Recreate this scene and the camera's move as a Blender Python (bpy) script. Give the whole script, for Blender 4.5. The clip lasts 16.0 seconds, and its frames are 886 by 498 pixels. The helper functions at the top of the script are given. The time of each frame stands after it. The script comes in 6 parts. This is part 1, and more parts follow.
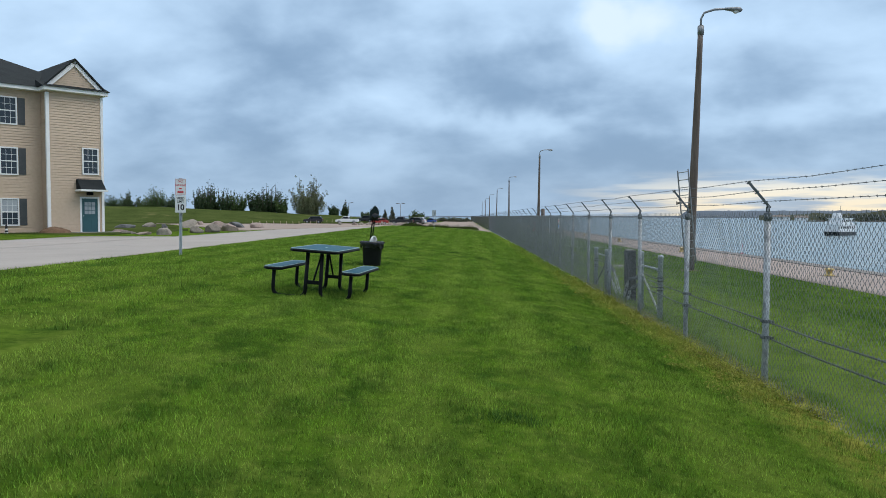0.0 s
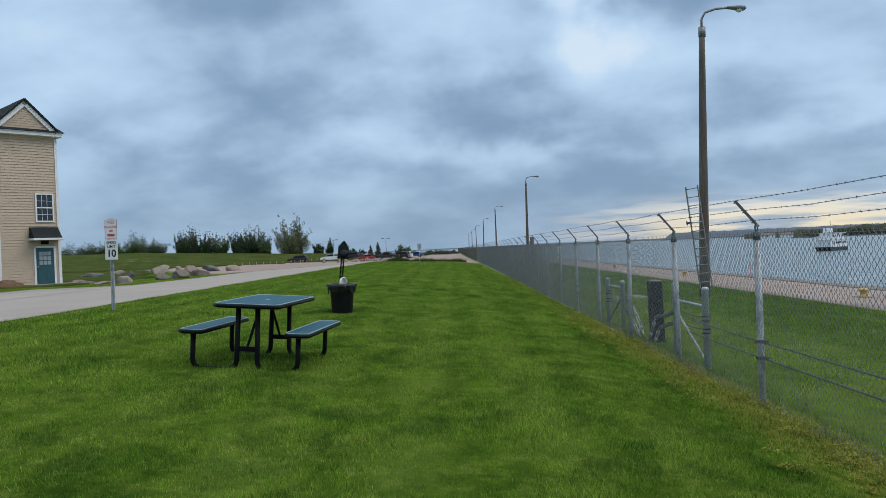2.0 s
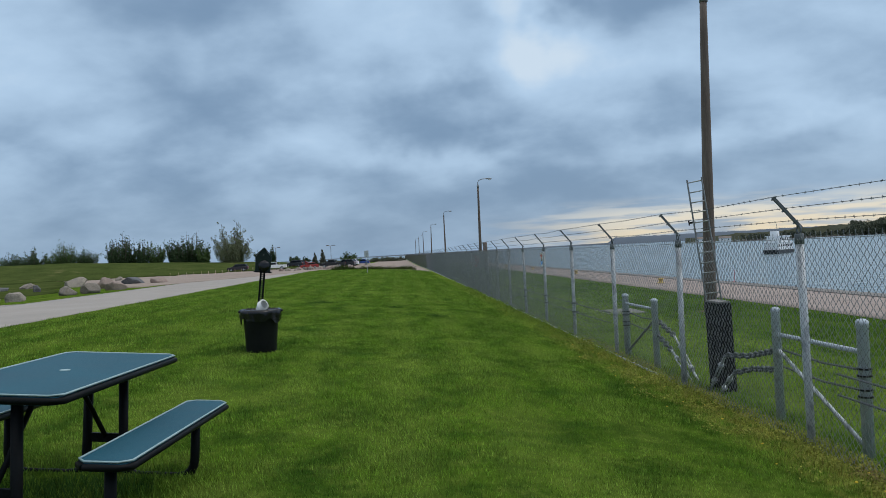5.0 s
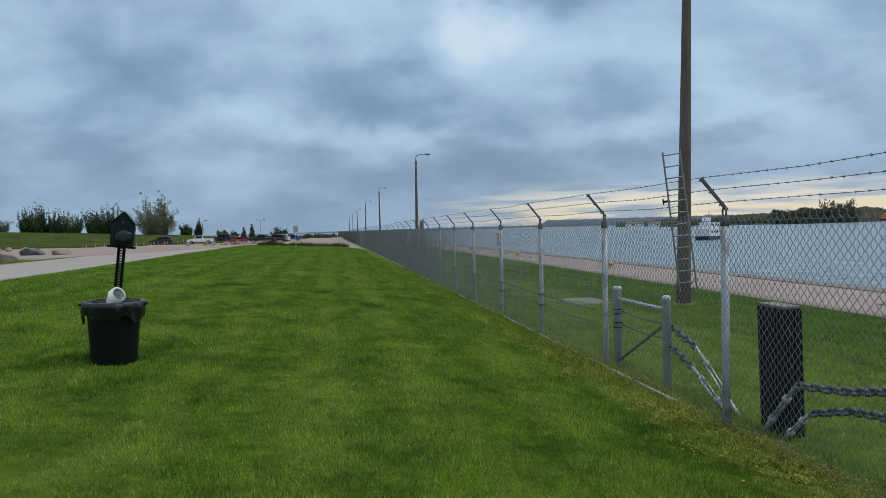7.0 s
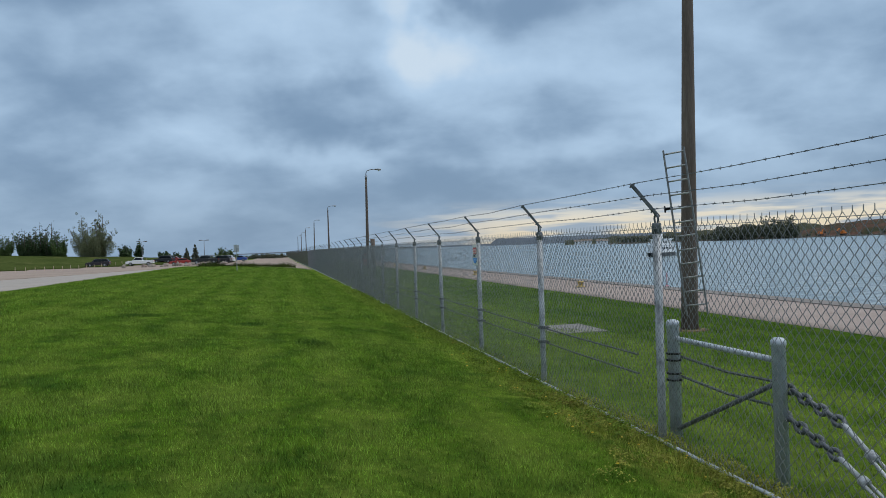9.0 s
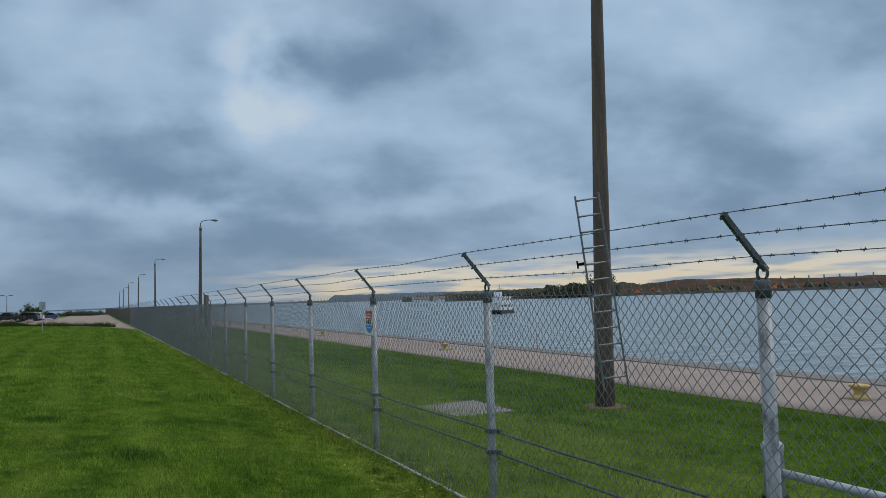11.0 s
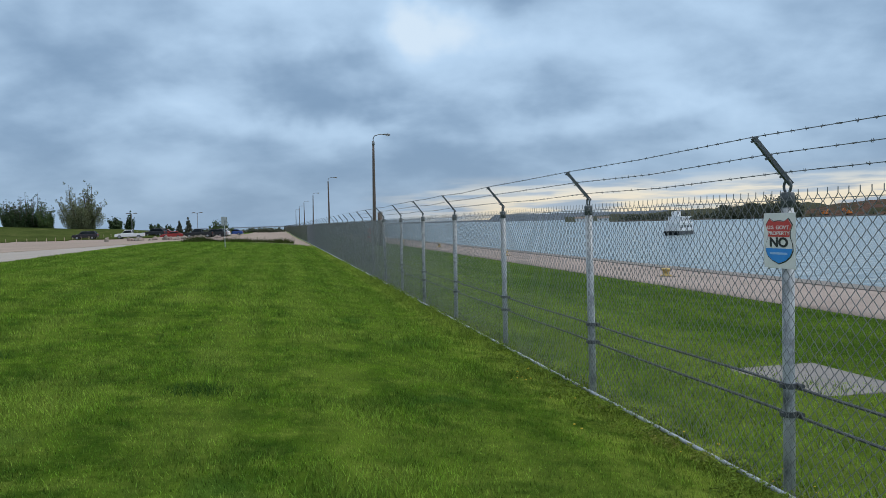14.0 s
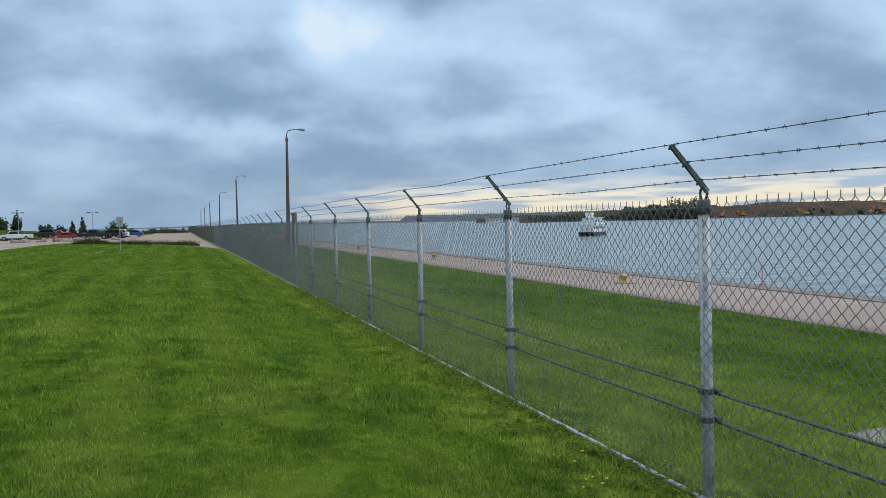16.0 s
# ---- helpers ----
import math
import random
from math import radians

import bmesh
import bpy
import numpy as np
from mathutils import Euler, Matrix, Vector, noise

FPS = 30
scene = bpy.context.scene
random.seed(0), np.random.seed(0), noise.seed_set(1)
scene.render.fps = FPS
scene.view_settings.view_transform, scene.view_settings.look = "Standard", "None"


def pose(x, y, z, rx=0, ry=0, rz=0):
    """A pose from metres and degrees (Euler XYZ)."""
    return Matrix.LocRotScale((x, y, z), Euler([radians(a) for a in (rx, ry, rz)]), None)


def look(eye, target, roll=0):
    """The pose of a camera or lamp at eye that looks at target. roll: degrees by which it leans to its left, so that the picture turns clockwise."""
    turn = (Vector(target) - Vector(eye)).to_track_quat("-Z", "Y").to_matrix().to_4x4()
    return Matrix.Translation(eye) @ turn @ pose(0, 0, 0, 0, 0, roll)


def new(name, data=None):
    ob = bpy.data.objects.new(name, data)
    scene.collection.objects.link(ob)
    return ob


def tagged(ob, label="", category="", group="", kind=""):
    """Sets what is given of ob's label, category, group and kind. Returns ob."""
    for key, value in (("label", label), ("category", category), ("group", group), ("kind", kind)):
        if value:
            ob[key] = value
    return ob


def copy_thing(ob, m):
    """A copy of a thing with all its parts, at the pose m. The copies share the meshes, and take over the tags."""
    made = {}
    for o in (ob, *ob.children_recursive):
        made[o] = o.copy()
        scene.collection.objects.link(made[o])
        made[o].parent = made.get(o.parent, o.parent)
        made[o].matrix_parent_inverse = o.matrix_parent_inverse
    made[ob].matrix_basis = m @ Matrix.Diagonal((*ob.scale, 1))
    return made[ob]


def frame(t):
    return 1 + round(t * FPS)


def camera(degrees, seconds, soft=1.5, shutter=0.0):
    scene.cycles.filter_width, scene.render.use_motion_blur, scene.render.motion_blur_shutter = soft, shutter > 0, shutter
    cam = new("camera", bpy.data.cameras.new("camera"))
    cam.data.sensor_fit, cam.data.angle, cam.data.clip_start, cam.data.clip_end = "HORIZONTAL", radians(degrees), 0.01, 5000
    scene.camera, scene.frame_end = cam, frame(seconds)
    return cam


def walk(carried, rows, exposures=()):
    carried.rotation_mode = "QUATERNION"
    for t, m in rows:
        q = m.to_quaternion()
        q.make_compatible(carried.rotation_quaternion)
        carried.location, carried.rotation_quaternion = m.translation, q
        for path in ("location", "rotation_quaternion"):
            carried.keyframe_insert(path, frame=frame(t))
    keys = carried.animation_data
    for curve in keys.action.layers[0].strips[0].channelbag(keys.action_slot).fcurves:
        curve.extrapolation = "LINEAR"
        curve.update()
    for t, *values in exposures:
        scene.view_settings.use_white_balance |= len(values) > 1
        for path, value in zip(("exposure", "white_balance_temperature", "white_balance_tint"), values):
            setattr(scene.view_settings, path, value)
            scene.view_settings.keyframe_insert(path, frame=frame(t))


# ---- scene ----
import collections

cam = camera(60.7, 16.0, soft=0.7)
PATH = [
    (0, (0.654, 0.434, 1.439), (0.595, 2.431, 1.353), 0.1),
    (0.5, (0.699, 1.239, 1.456), (0.511, 3.23, 1.408), -0.4),
    (1, (0.761, 2.031, 1.43), (0.54, 4.019, 1.441), -1.7),
    (1.5, (0.702, 2.868, 1.448), (0.595, 4.866, 1.453), -1.9),
    (2, (0.666, 3.618, 1.445), (0.641, 5.618, 1.445), -2.5),
    (2.5, (0.594, 4.435, 1.463), (0.592, 6.435, 1.489), -3.1),
    (3, (0.545, 5.234, 1.466), (0.602, 7.233, 1.492), -3.1),
    (3.5, (0.484, 6.019, 1.477), (0.612, 8.015, 1.486), -3.2),
    (4, (0.407, 6.802, 1.474), (0.572, 8.795, 1.483), -2.8),
    (4.2, (0.356, 7.117, 1.49), (0.478, 9.113, 1.509), -3.2),
    (6.3, (0.416, 10.516, 1.484), (0.534, 12.512, 1.475), -3.0),
    (6.5, (0.444, 10.874, 1.456), (0.602, 12.868, 1.462), -2.5),
    (7, (0.497, 11.659, 1.44), (0.786, 13.637, 1.387), -1.6),
    (7.5, (0.543, 12.448, 1.425), (0.878, 14.42, 1.424), -1.8),
    (8, (0.605, 13.263, 1.412), (0.943, 15.235, 1.398), -1.7),
    (8.2, (0.656, 13.628, 1.39), (1.029, 15.593, 1.379), -1.5),
    (10.3, (0.866, 17.126, 1.341), (1.352, 19.066, 1.338), -3.3),
    (10.5, (0.881, 17.438, 1.376), (1.46, 19.352, 1.419), -3.0),
    (11, (0.891, 18.239, 1.452), (1.719, 20.055, 1.58), -1.9),
    (11.5, (0.917, 18.987, 1.409), (1.833, 20.761, 1.521), -2.7),
    (12, (0.889, 19.735, 1.354), (1.737, 21.546, 1.322), -2.3),
    (12.5, (0.926, 20.525, 1.319), (1.655, 22.385, 1.217), -1.7),
    (13, (0.916, 21.361, 1.308), (1.508, 23.267, 1.189), -1.3),
    (13.5, (0.951, 22.241, 1.317), (1.481, 24.166, 1.206), -1.7),
    (14, (0.906, 23.069, 1.36), (1.329, 25.022, 1.289), -1.5),
    (14.5, (0.872, 23.815, 1.316), (1.337, 25.755, 1.172), -1.6),
    (15, (0.856, 24.675, 1.342), (1.419, 26.589, 1.202), -2.3),
    (15.5, (0.828, 25.462, 1.336), (1.448, 27.357, 1.178), -1.5),
    (16, (0.894, 26.318, 1.397), (1.544, 28.208, 1.322), -1.4),
]
walk(cam, [(t, look(eye, target, roll)) for t, eye, target, roll in PATH],
     exposures=[(0, 0.24), (0.5, 0.12), (2.0, 0.02), (3.5, -0.06), (7, -0.11), (8, -0.12), (10.4, -0.12), (11, -0.38), (11.6, -0.40), (12.0, -0.40), (12.4, -0.1), (13.1, 0.07), (13.5, 0.18), (14.0, 0.04), (14.5, 0.07), (15.0, 0.10), (15.4, 0.18), (16, 0.10)])

# ---- sky, sun ----
world = bpy.data.worlds.new("overcast_sky")
scene.world = world
world.use_nodes = True
SUN_EL, SUN_AZ = radians(52), radians(95)


def build_world():
    nt = world.node_tree
    nd, ln = nt.nodes, nt.links
    nd.clear()

    def math_node(op, a, b=None, clamp=False):
        n = nd.new("ShaderNodeMath")
        n.operation, n.use_clamp = op, clamp
        for i, v in enumerate((a, b)):
            if v is None:
                continue
            if isinstance(v, (int, float)):
                n.inputs[i].default_value = v
            else:
                ln.new(v, n.inputs[i])
        return n.outputs[0]

    def ramp(v, a, b, lo=0.0, hi=1.0):
        n = nd.new("ShaderNodeMapRange")
        n.interpolation_type = "SMOOTHSTEP"
        ln.new(v, n.inputs[0])
        for i, k in enumerate((a, b, lo, hi)):
            n.inputs[i + 1].default_value = k
        return n.outputs[0]

    def mix(f, a, b):
        n = nd.new("ShaderNodeMix")
        n.data_type = "RGBA"
        for i, v in ((0, f), (6, a), (7, b)):
            if isinstance(v, tuple):
                n.inputs[i].default_value = (*v, 1)
            elif isinstance(v, float):
                n.inputs[i].default_value = v
            else:
                ln.new(v, n.inputs[i])
        return n.outputs[2]

    co = nd.new("ShaderNodeTexCoord")
    sep = nd.new("ShaderNodeSeparateXYZ")
    ln.new(co.outputs["Generated"], sep.inputs[0])
    x, y, z = sep.outputs
    up = math_node("ADD", math_node("MAXIMUM", z, 0.0), 0.40)
    flat = nd.new("ShaderNodeCombineXYZ")
    ln.new(math_node("DIVIDE", x, up), flat.inputs[0])
    ln.new(math_node("DIVIDE", y, up), flat.inputs[1])
    flat.inputs[2].default_value = 0.0

    def clouds(scale, detail, rough, shift, warp=0.0):
        m = nd.new("ShaderNodeMapping")
        m.inputs["Location"].default_value = shift
        m.inputs["Rotation"].default_value = (0, 0, radians(24))
        m.inputs["Scale"].default_value = (0.95, 1.05, 1)
        ln.new(flat.outputs[0], m.inputs[0])
        n = nd.new("ShaderNodeTexNoise")
        n.inputs["Scale"].default_value = scale
        n.inputs["Detail"].default_value = detail
        n.inputs["Roughness"].default_value = rough
        n.inputs["Distortion"].default_value = warp
        ln.new(m.outputs[0], n.inputs["Vector"])
        return n.outputs[0]

    big = clouds(1.7, 2.0, 0.5, (3.1, 1.7, 0.0), 0.15)
    fine = clouds(4.6, 5.0, 0.5, (7.3, 2.2, 0.0), 0.1)
    body = math_node("ADD", math_node("ADD", math_node("MULTIPLY", big, 0.44), math_node("MULTIPLY", fine, 0.40)), 0.09)

    # broad masses of the deck: azimuth, elevation, half widths in degrees, lighter or darker
    wob = nd.new("ShaderNodeTexNoise")
    wob.inputs["Scale"].default_value, wob.inputs["Detail"].default_value, wob.inputs["Roughness"].default_value = 7.0, 4.0, 0.55
    ln.new(co.outputs["Generated"], wob.inputs["Vector"])
    wsep = nd.new("ShaderNodeSeparateColor")
    ln.new(wob.outputs["Color"], wsep.inputs[0])
    azim = math_node("MULTIPLY", math_node("ARCTAN2", x, y), 57.2958)
    elev = math_node("MULTIPLY", math_node("ARCSINE", z), 57.2958)
    azim = math_node("ADD", azim, math_node("MULTIPLY", math_node("SUBTRACT", wsep.outputs[0], 0.5), 11.0))
    elev = math_node("ADD", elev, math_node("MULTIPLY", math_node("SUBTRACT", wsep.outputs[1], 0.5), 6.0))
    masses = ((10.6, 17.6, 2.5, 4.0, 0.22), (12.5, 13.4, 4.6, 2.2, 0.09), (4.0, 10.8, 6.0, 2.0, -0.15), (19.5, 17.4, 5.2, 2.8, -0.20),
              (25.0, 11.0, 8.0, 2.4, -0.03), (2.5, 7.3, 6.5, 0.8, 0.10), (-12.0, 12.0, 5.5, 2.6, -0.08), (-15.0, 17.5, 7.0, 2.6, -0.10),
              (-30.0, 12.5, 8.0, 3.5, 0.03), (-21.0, 8.5, 6.5, 1.4, 0.07), (30.0, 7.0, 9.0, 0.9, 0.09), (36.0, 14.0, 6.0, 3.0, -0.06),
              (52.0, 10.5, 3.5, 2.2, 0.14), (46.0, 17.0, 8.0, 3.5, 0.06), (0.0, 18.5, 9.0, 4.0, 0.13), (14.0, 4.6, 16.0, 1.1, -0.06))
    for a0, e0, wa, we, amount in masses:
        p = math_node("DIVIDE", math_node("SUBTRACT", azim, a0), wa)
        q = math_node("DIVIDE", math_node("SUBTRACT", elev, e0), we)
        fall = math_node("POWER", 2.71828, math_node("MULTIPLY", math_node("ADD", math_node("MULTIPLY", p, p), math_node("MULTIPLY", q, q)), -1.0))
        body = math_node("ADD", body, math_node("MULTIPLY", fall, amount))
    dark, pale = (0.215, 0.335, 0.50), (0.50, 0.685, 0.90)
    grey = mix(ramp(body, 0.355, 0.65), dark, pale)
    # thin spots in the deck
    grey = mix(ramp(body, 0.60, 0.74, 0.0, 0.55), grey, (0.80, 0.90, 0.98))
    # the deck is smoother and bluer towards the horizon
    grey = mix(ramp(z, 0.0, 0.16, 0.62, 0.0), grey, (0.24, 0.352, 0.50))
    # overhead the cloud is thinner and lighter
    grey = mix(ramp(z, 0.32, 0.8, 0.0, 0.85), grey, (1.25, 1.32, 1.4))
    # clear strip under the deck over the far water
    az = math_node("ADD", math_node("MULTIPLY", x, 0.64), math_node("MULTIPLY", y, 0.77))
    band = math_node("MULTIPLY", ramp(az, 0.82, 0.95), ramp(z, 0.030, 0.062, 1.0, 0.0))
    streak = nd.new("ShaderNodeTexNoise")
    m = nd.new("ShaderNodeMapping")
    m.inputs["Scale"].default_value = (6, 6, 60)
    ln.new(co.outputs["Generated"], m.inputs[0])
    ln.new(m.outputs[0], streak.inputs["Vector"])
    streak.inputs["Scale"].default_value = 1.6
    streak.inputs["Detail"].default_value = 4
    band = math_node("MULTIPLY", band, ramp(streak.outputs[0], 0.36, 0.58, 0.15, 1.0))
    warm = mix(ramp(z, 0.0, 0.05), (0.86, 0.74, 0.53), (0.76, 0.76, 0.70))
    sky = nd.new("ShaderNodeTexSky")
    sky.sky_type, sky.sun_disc = "NISHITA", False
    sky.sun_elevation, sky.sun_rotation = SUN_EL, SUN_AZ
    clear = nd.new("ShaderNodeVectorMath")
    clear.operation = "SCALE"
    ln.new(sky.outputs[0], clear.inputs[0])
    clear.inputs["Scale"].default_value = 0.08
    deck = mix(0.93, clear.outputs[0], grey)
    out = mix(band, deck, warm)
    bg = nd.new("ShaderNodeBackground")
    ln.new(out, bg.inputs[0])
    bg.inputs[1].default_value = 1.0
    o = nd.new("ShaderNodeOutputWorld")
    ln.new(bg.outputs[0], o.inputs[0])


build_world()
sun = new("sun", bpy.data.lights.new("sun", "SUN"))
sun.data.energy, sun.data.angle, sun.data.color = 1.1, radians(40), (1.0, 0.97, 0.92)
sun.matrix_world = look((0, 0, 60), (-math.cos(SUN_EL) * math.sin(SUN_AZ), -math.cos(SUN_EL) * math.cos(SUN_AZ), 60 - math.sin(SUN_EL)))

# ---- materials ----


def material(name, a, b, scale=3.0, fine=40.0, rough=0.6, metal=0.0, bump=0.3, depth=0.01, stain=None, stain_at=(0.58, 0.72),
             stain_scale=1.2, jitter=0.0, island=0.0, stretch=(1, 1, 1), rough_var=0.1, spec=0.5, through_light=0.0):
    """Two colours mixed by noise at two scales, an optional third as stains, relief and uneven gloss."""
    m = bpy.data.materials.new(name)
    m.use_nodes = True
    nt = m.node_tree
    nd, ln = nt.nodes, nt.links
    p = nd["Principled BSDF"]
    geo = nd.new("ShaderNodeNewGeometry")
    mp = nd.new("ShaderNodeMapping")
    mp.inputs["Scale"].default_value = stretch
    ln.new(geo.outputs["Position"], mp.inputs[0])

    def noise_node(s, d=5.0, r=0.55):
        n = nd.new("ShaderNodeTexNoise")
        n.inputs["Scale"].default_value, n.inputs["Detail"].default_value, n.inputs["Roughness"].default_value = s, d, r
        ln.new(mp.outputs[0], n.inputs["Vector"])
        return n.outputs[0]

    def span(v, lo, hi):
        n = nd.new("ShaderNodeMapRange")
        n.inputs[1].default_value, n.inputs[2].default_value = lo, hi
        ln.new(v, n.inputs[0])
        return n.outputs[0]

    def blend(f, x, y):
        n = nd.new("ShaderNodeMix")
        n.data_type = "RGBA"
        for i, v in ((0, f), (6, x), (7, y)):
            if isinstance(v, tuple):
                n.inputs[i].default_value = (*v, 1)
            else:
                ln.new(v, n.inputs[i])
        return n.outputs[2]

    large, small = noise_node(scale), noise_node(fine)
    s = nd.new("ShaderNodeMath")
    s.operation = "ADD"
    ln.new(large, s.inputs[0])
    ln.new(small, s.inputs[1])
    c = blend(span(s.outputs[0], 0.72, 1.28), a, b)
    if stain:
        c = blend(span(noise_node(stain_scale, 6.0, 0.62), *stain_at), c, stain)
    hsv = None
    for amount, src in ((jitter, "ob"), (island, "isl")):
        if amount:
            r = nd.new("ShaderNodeObjectInfo").outputs["Random"] if src == "ob" else geo.outputs["Random Per Island"]
            hsv = nd.new("ShaderNodeHueSaturation")
            mr = nd.new("ShaderNodeMapRange")
            mr.inputs[3].default_value, mr.inputs[4].default_value = 1 - amount, 1 + amount
            ln.new(r, mr.inputs[0])
            ln.new(mr.outputs[0], hsv.inputs["Value"])
            ln.new(c, hsv.inputs["Color"])
            c = hsv.outputs[0]
    ln.new(c, p.inputs["Base Color"])
    rr = nd.new("ShaderNodeMapRange")
    rr.inputs[3].default_value, rr.inputs[4].default_value = max(0.02, rough - rough_var), min(1, rough + rough_var)
    ln.new(large, rr.inputs[0])
    ln.new(rr.outputs[0], p.inputs["Roughness"])
    p.inputs["Metallic"].default_value = metal
    p.inputs["Specular IOR Level"].default_value = spec
    if bump:
        bp = nd.new("ShaderNodeBump")
        bp.inputs["Strength"].default_value, bp.inputs["Distance"].default_value = bump, depth
        ln.new(small, bp.inputs["Height"])
        ln.new(bp.outputs[0], p.inputs["Normal"])
    if through_light:
        tr = nd.new("ShaderNodeBsdfTranslucent")
        ln.new(c, tr.inputs[0])
        ms = nd.new("ShaderNodeMixShader")
        ms.inputs[0].default_value = through_light
        ln.new(p.outputs[0], ms.inputs[1])
        ln.new(tr.outputs[0], ms.inputs[2])
        ln.new(ms.outputs[0], nd["Material Output"].inputs[0])
    return m


def grass_material(name, blades):
    """Mown lawn: fresh and dull green at several scales, faint mowing stripes along y, dry moss beside the fence."""
    m = bpy.data.materials.new(name)
    m.use_nodes = True
    nt = m.node_tree
    nd, ln = nt.nodes, nt.links
    p = nd["Principled BSDF"]
    geo = nd.new("ShaderNodeNewGeometry")
    sep = nd.new("ShaderNodeSeparateXYZ")
    ln.new(geo.outputs["Position"], sep.inputs[0])

    def noise_node(s, d=4.0, r=0.6, st=(1, 1, 1)):
        mp = nd.new("ShaderNodeMapping")
        mp.inputs["Scale"].default_value = st
        ln.new(geo.outputs["Position"], mp.inputs[0])
        n = nd.new("ShaderNodeTexNoise")
        n.inputs["Scale"].default_value, n.inputs["Detail"].default_value, n.inputs["Roughness"].default_value = s, d, r
        ln.new(mp.outputs[0], n.inputs["Vector"])
        return n.outputs[0]

    def span(v, lo, hi, a=0.0, b=1.0):
        n = nd.new("ShaderNodeMapRange")
        for i, k in enumerate((lo, hi, a, b)):
            n.inputs[i + 1].default_value = k
        ln.new(v, n.inputs[0])
        return n.outputs[0]

    def calc(op, x, y):
        n = nd.new("ShaderNodeMath")
        n.operation = op
        for i, v in enumerate((x, y)):
            if isinstance(v, float):
                n.inputs[i].default_value = v
            else:
                ln.new(v, n.inputs[i])
        return n.outputs[0]

    def blend(f, x, y):
        n = nd.new("ShaderNodeMix")
        n.data_type = "RGBA"
        for i, v in ((0, f), (6, x), (7, y)):
            if isinstance(v, tuple):
                n.inputs[i].default_value = (*v, 1)
            else:
                ln.new(v, n.inputs[i])
        return n.outputs[2]

    # the bare sheet's colours are darkened to stand in for shade among blades
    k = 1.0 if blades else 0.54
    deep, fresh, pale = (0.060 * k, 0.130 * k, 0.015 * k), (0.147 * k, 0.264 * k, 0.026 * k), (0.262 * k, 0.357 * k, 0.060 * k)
    patch = noise_node(1.6, 5.0, 0.62, (1.6, 0.8, 1))
    c = blend(span(patch, 0.36, 0.62), deep, fresh)
    c = blend(span(noise_node(0.42, 4.0), 0.52, 0.72, 0.0, 0.5), c, pale)
    c = blend(span(noise_node(3.1, 5.0, 0.7), 0.50, 0.66, 0.0, 0.6), c, pale)
    c = blend(span(noise_node(2.4, 4.0, 0.65), 0.56, 0.70, 0.0, 0.75), c, deep)
    tuft = noise_node(9.0, 4.0)
    c = blend(span(tuft, 0.52, 0.72, 0.0, 0.55), c, pale)
    c = blend(span(noise_node(0.8, 3.0), 0.62, 0.70, 0.0, 0.55), c, (0.035, 0.095, 0.016))
    c = blend(span(noise_node(1.25, 5.0, 0.68, (0.8, 1.25, 1)), 0.54, 0.66, 0.0, 0.55), c, (0.040 * k, 0.105 * k, 0.014 * k))
    c = blend(span(noise_node(5.5, 5.0, 0.7, (0.8, 1.3, 1)), 0.55, 0.66, 0.0, 0.5), c, (0.040 * k, 0.095 * k, 0.012 * k))
    # mowing stripes
    wave = calc("SINE", calc("MULTIPLY", sep.outputs[0], 5.6), 0.0)
    stripe = calc("MULTIPLY", span(wave, -0.9, 0.9, 0.0, 0.40), span(noise_node(0.55, 4.0), 0.38, 0.60, 0.05, 1.0))
    c = blend(stripe, c, pale)
    # paler mottled band between the fence and the quay lawn
    near = calc("MULTIPLY", span(sep.outputs[0], 4.3, 4.9), span(sep.outputs[0], 7.8, 6.8))
    near = calc("MULTIPLY", near, span(noise_node(0.9, 5.0, 0.65, (1, 0.5, 1)), 0.34, 0.56, 0.10, 0.38))
    c = blend(near, c, pale)
    far = calc("MULTIPLY", span(sep.outputs[0], 7.2, 8.4), span(noise_node(0.5, 4.0, 0.6, (1, 0.35, 1)), 0.38, 0.58, 0.0, 0.45))
    c = blend(far, c, (0.045 * k, 0.105 * k, 0.014 * k))
    # dry moss and clippings beside the fence
    edge = calc("MULTIPLY", span(sep.outputs[0], 3.2, 3.7), span(sep.outputs[0], 4.35, 4.0))
    edge = calc("MULTIPLY", edge, span(sep.outputs[1], 27.0, 21.0, 0.25, 1.0))
    edge = calc("MULTIPLY", edge, span(noise_node(5.3, 5.0, 0.7), 0.42, 0.58, 0.0, 0.9))
    c = blend(edge, c, (0.30, 0.285, 0.06))
    strip = calc("MULTIPLY", span(sep.outputs[0], 2.9, 3.6), span(sep.outputs[1], 19.0, 24.0))
    strip = calc("MULTIPLY", strip, span(noise_node(3.4, 5.0, 0.7), 0.44, 0.60, 0.0, 0.7))
    c = blend(calc("MULTIPLY", strip, span(sep.outputs[0], 4.6, 4.1)), c, (0.29, 0.37, 0.06))
    if blades:
        hsv = nd.new("ShaderNodeHueSaturation")
        ln.new(span(geo.outputs["Random Per Island"], 0.0, 1.0, 0.40, 1.75), hsv.inputs["Value"])
        ln.new(c, hsv.inputs["Color"])
        c = hsv.outputs[0]
    ln.new(c, p.inputs["Base Color"])
    p.inputs["Roughness"].default_value = 0.62 if blades else 0.9
    p.inputs["Specular IOR Level"].default_value = 0.10 if blades else 0.0
    bp = nd.new("ShaderNodeBump")
    bp.inputs["Strength"].default_value, bp.inputs["Distance"].default_value = 0.8, 0.04
    ln.new(noise_node(38.0, 6.0, 0.7, (1, 0.8, 1)), bp.inputs["Height"])
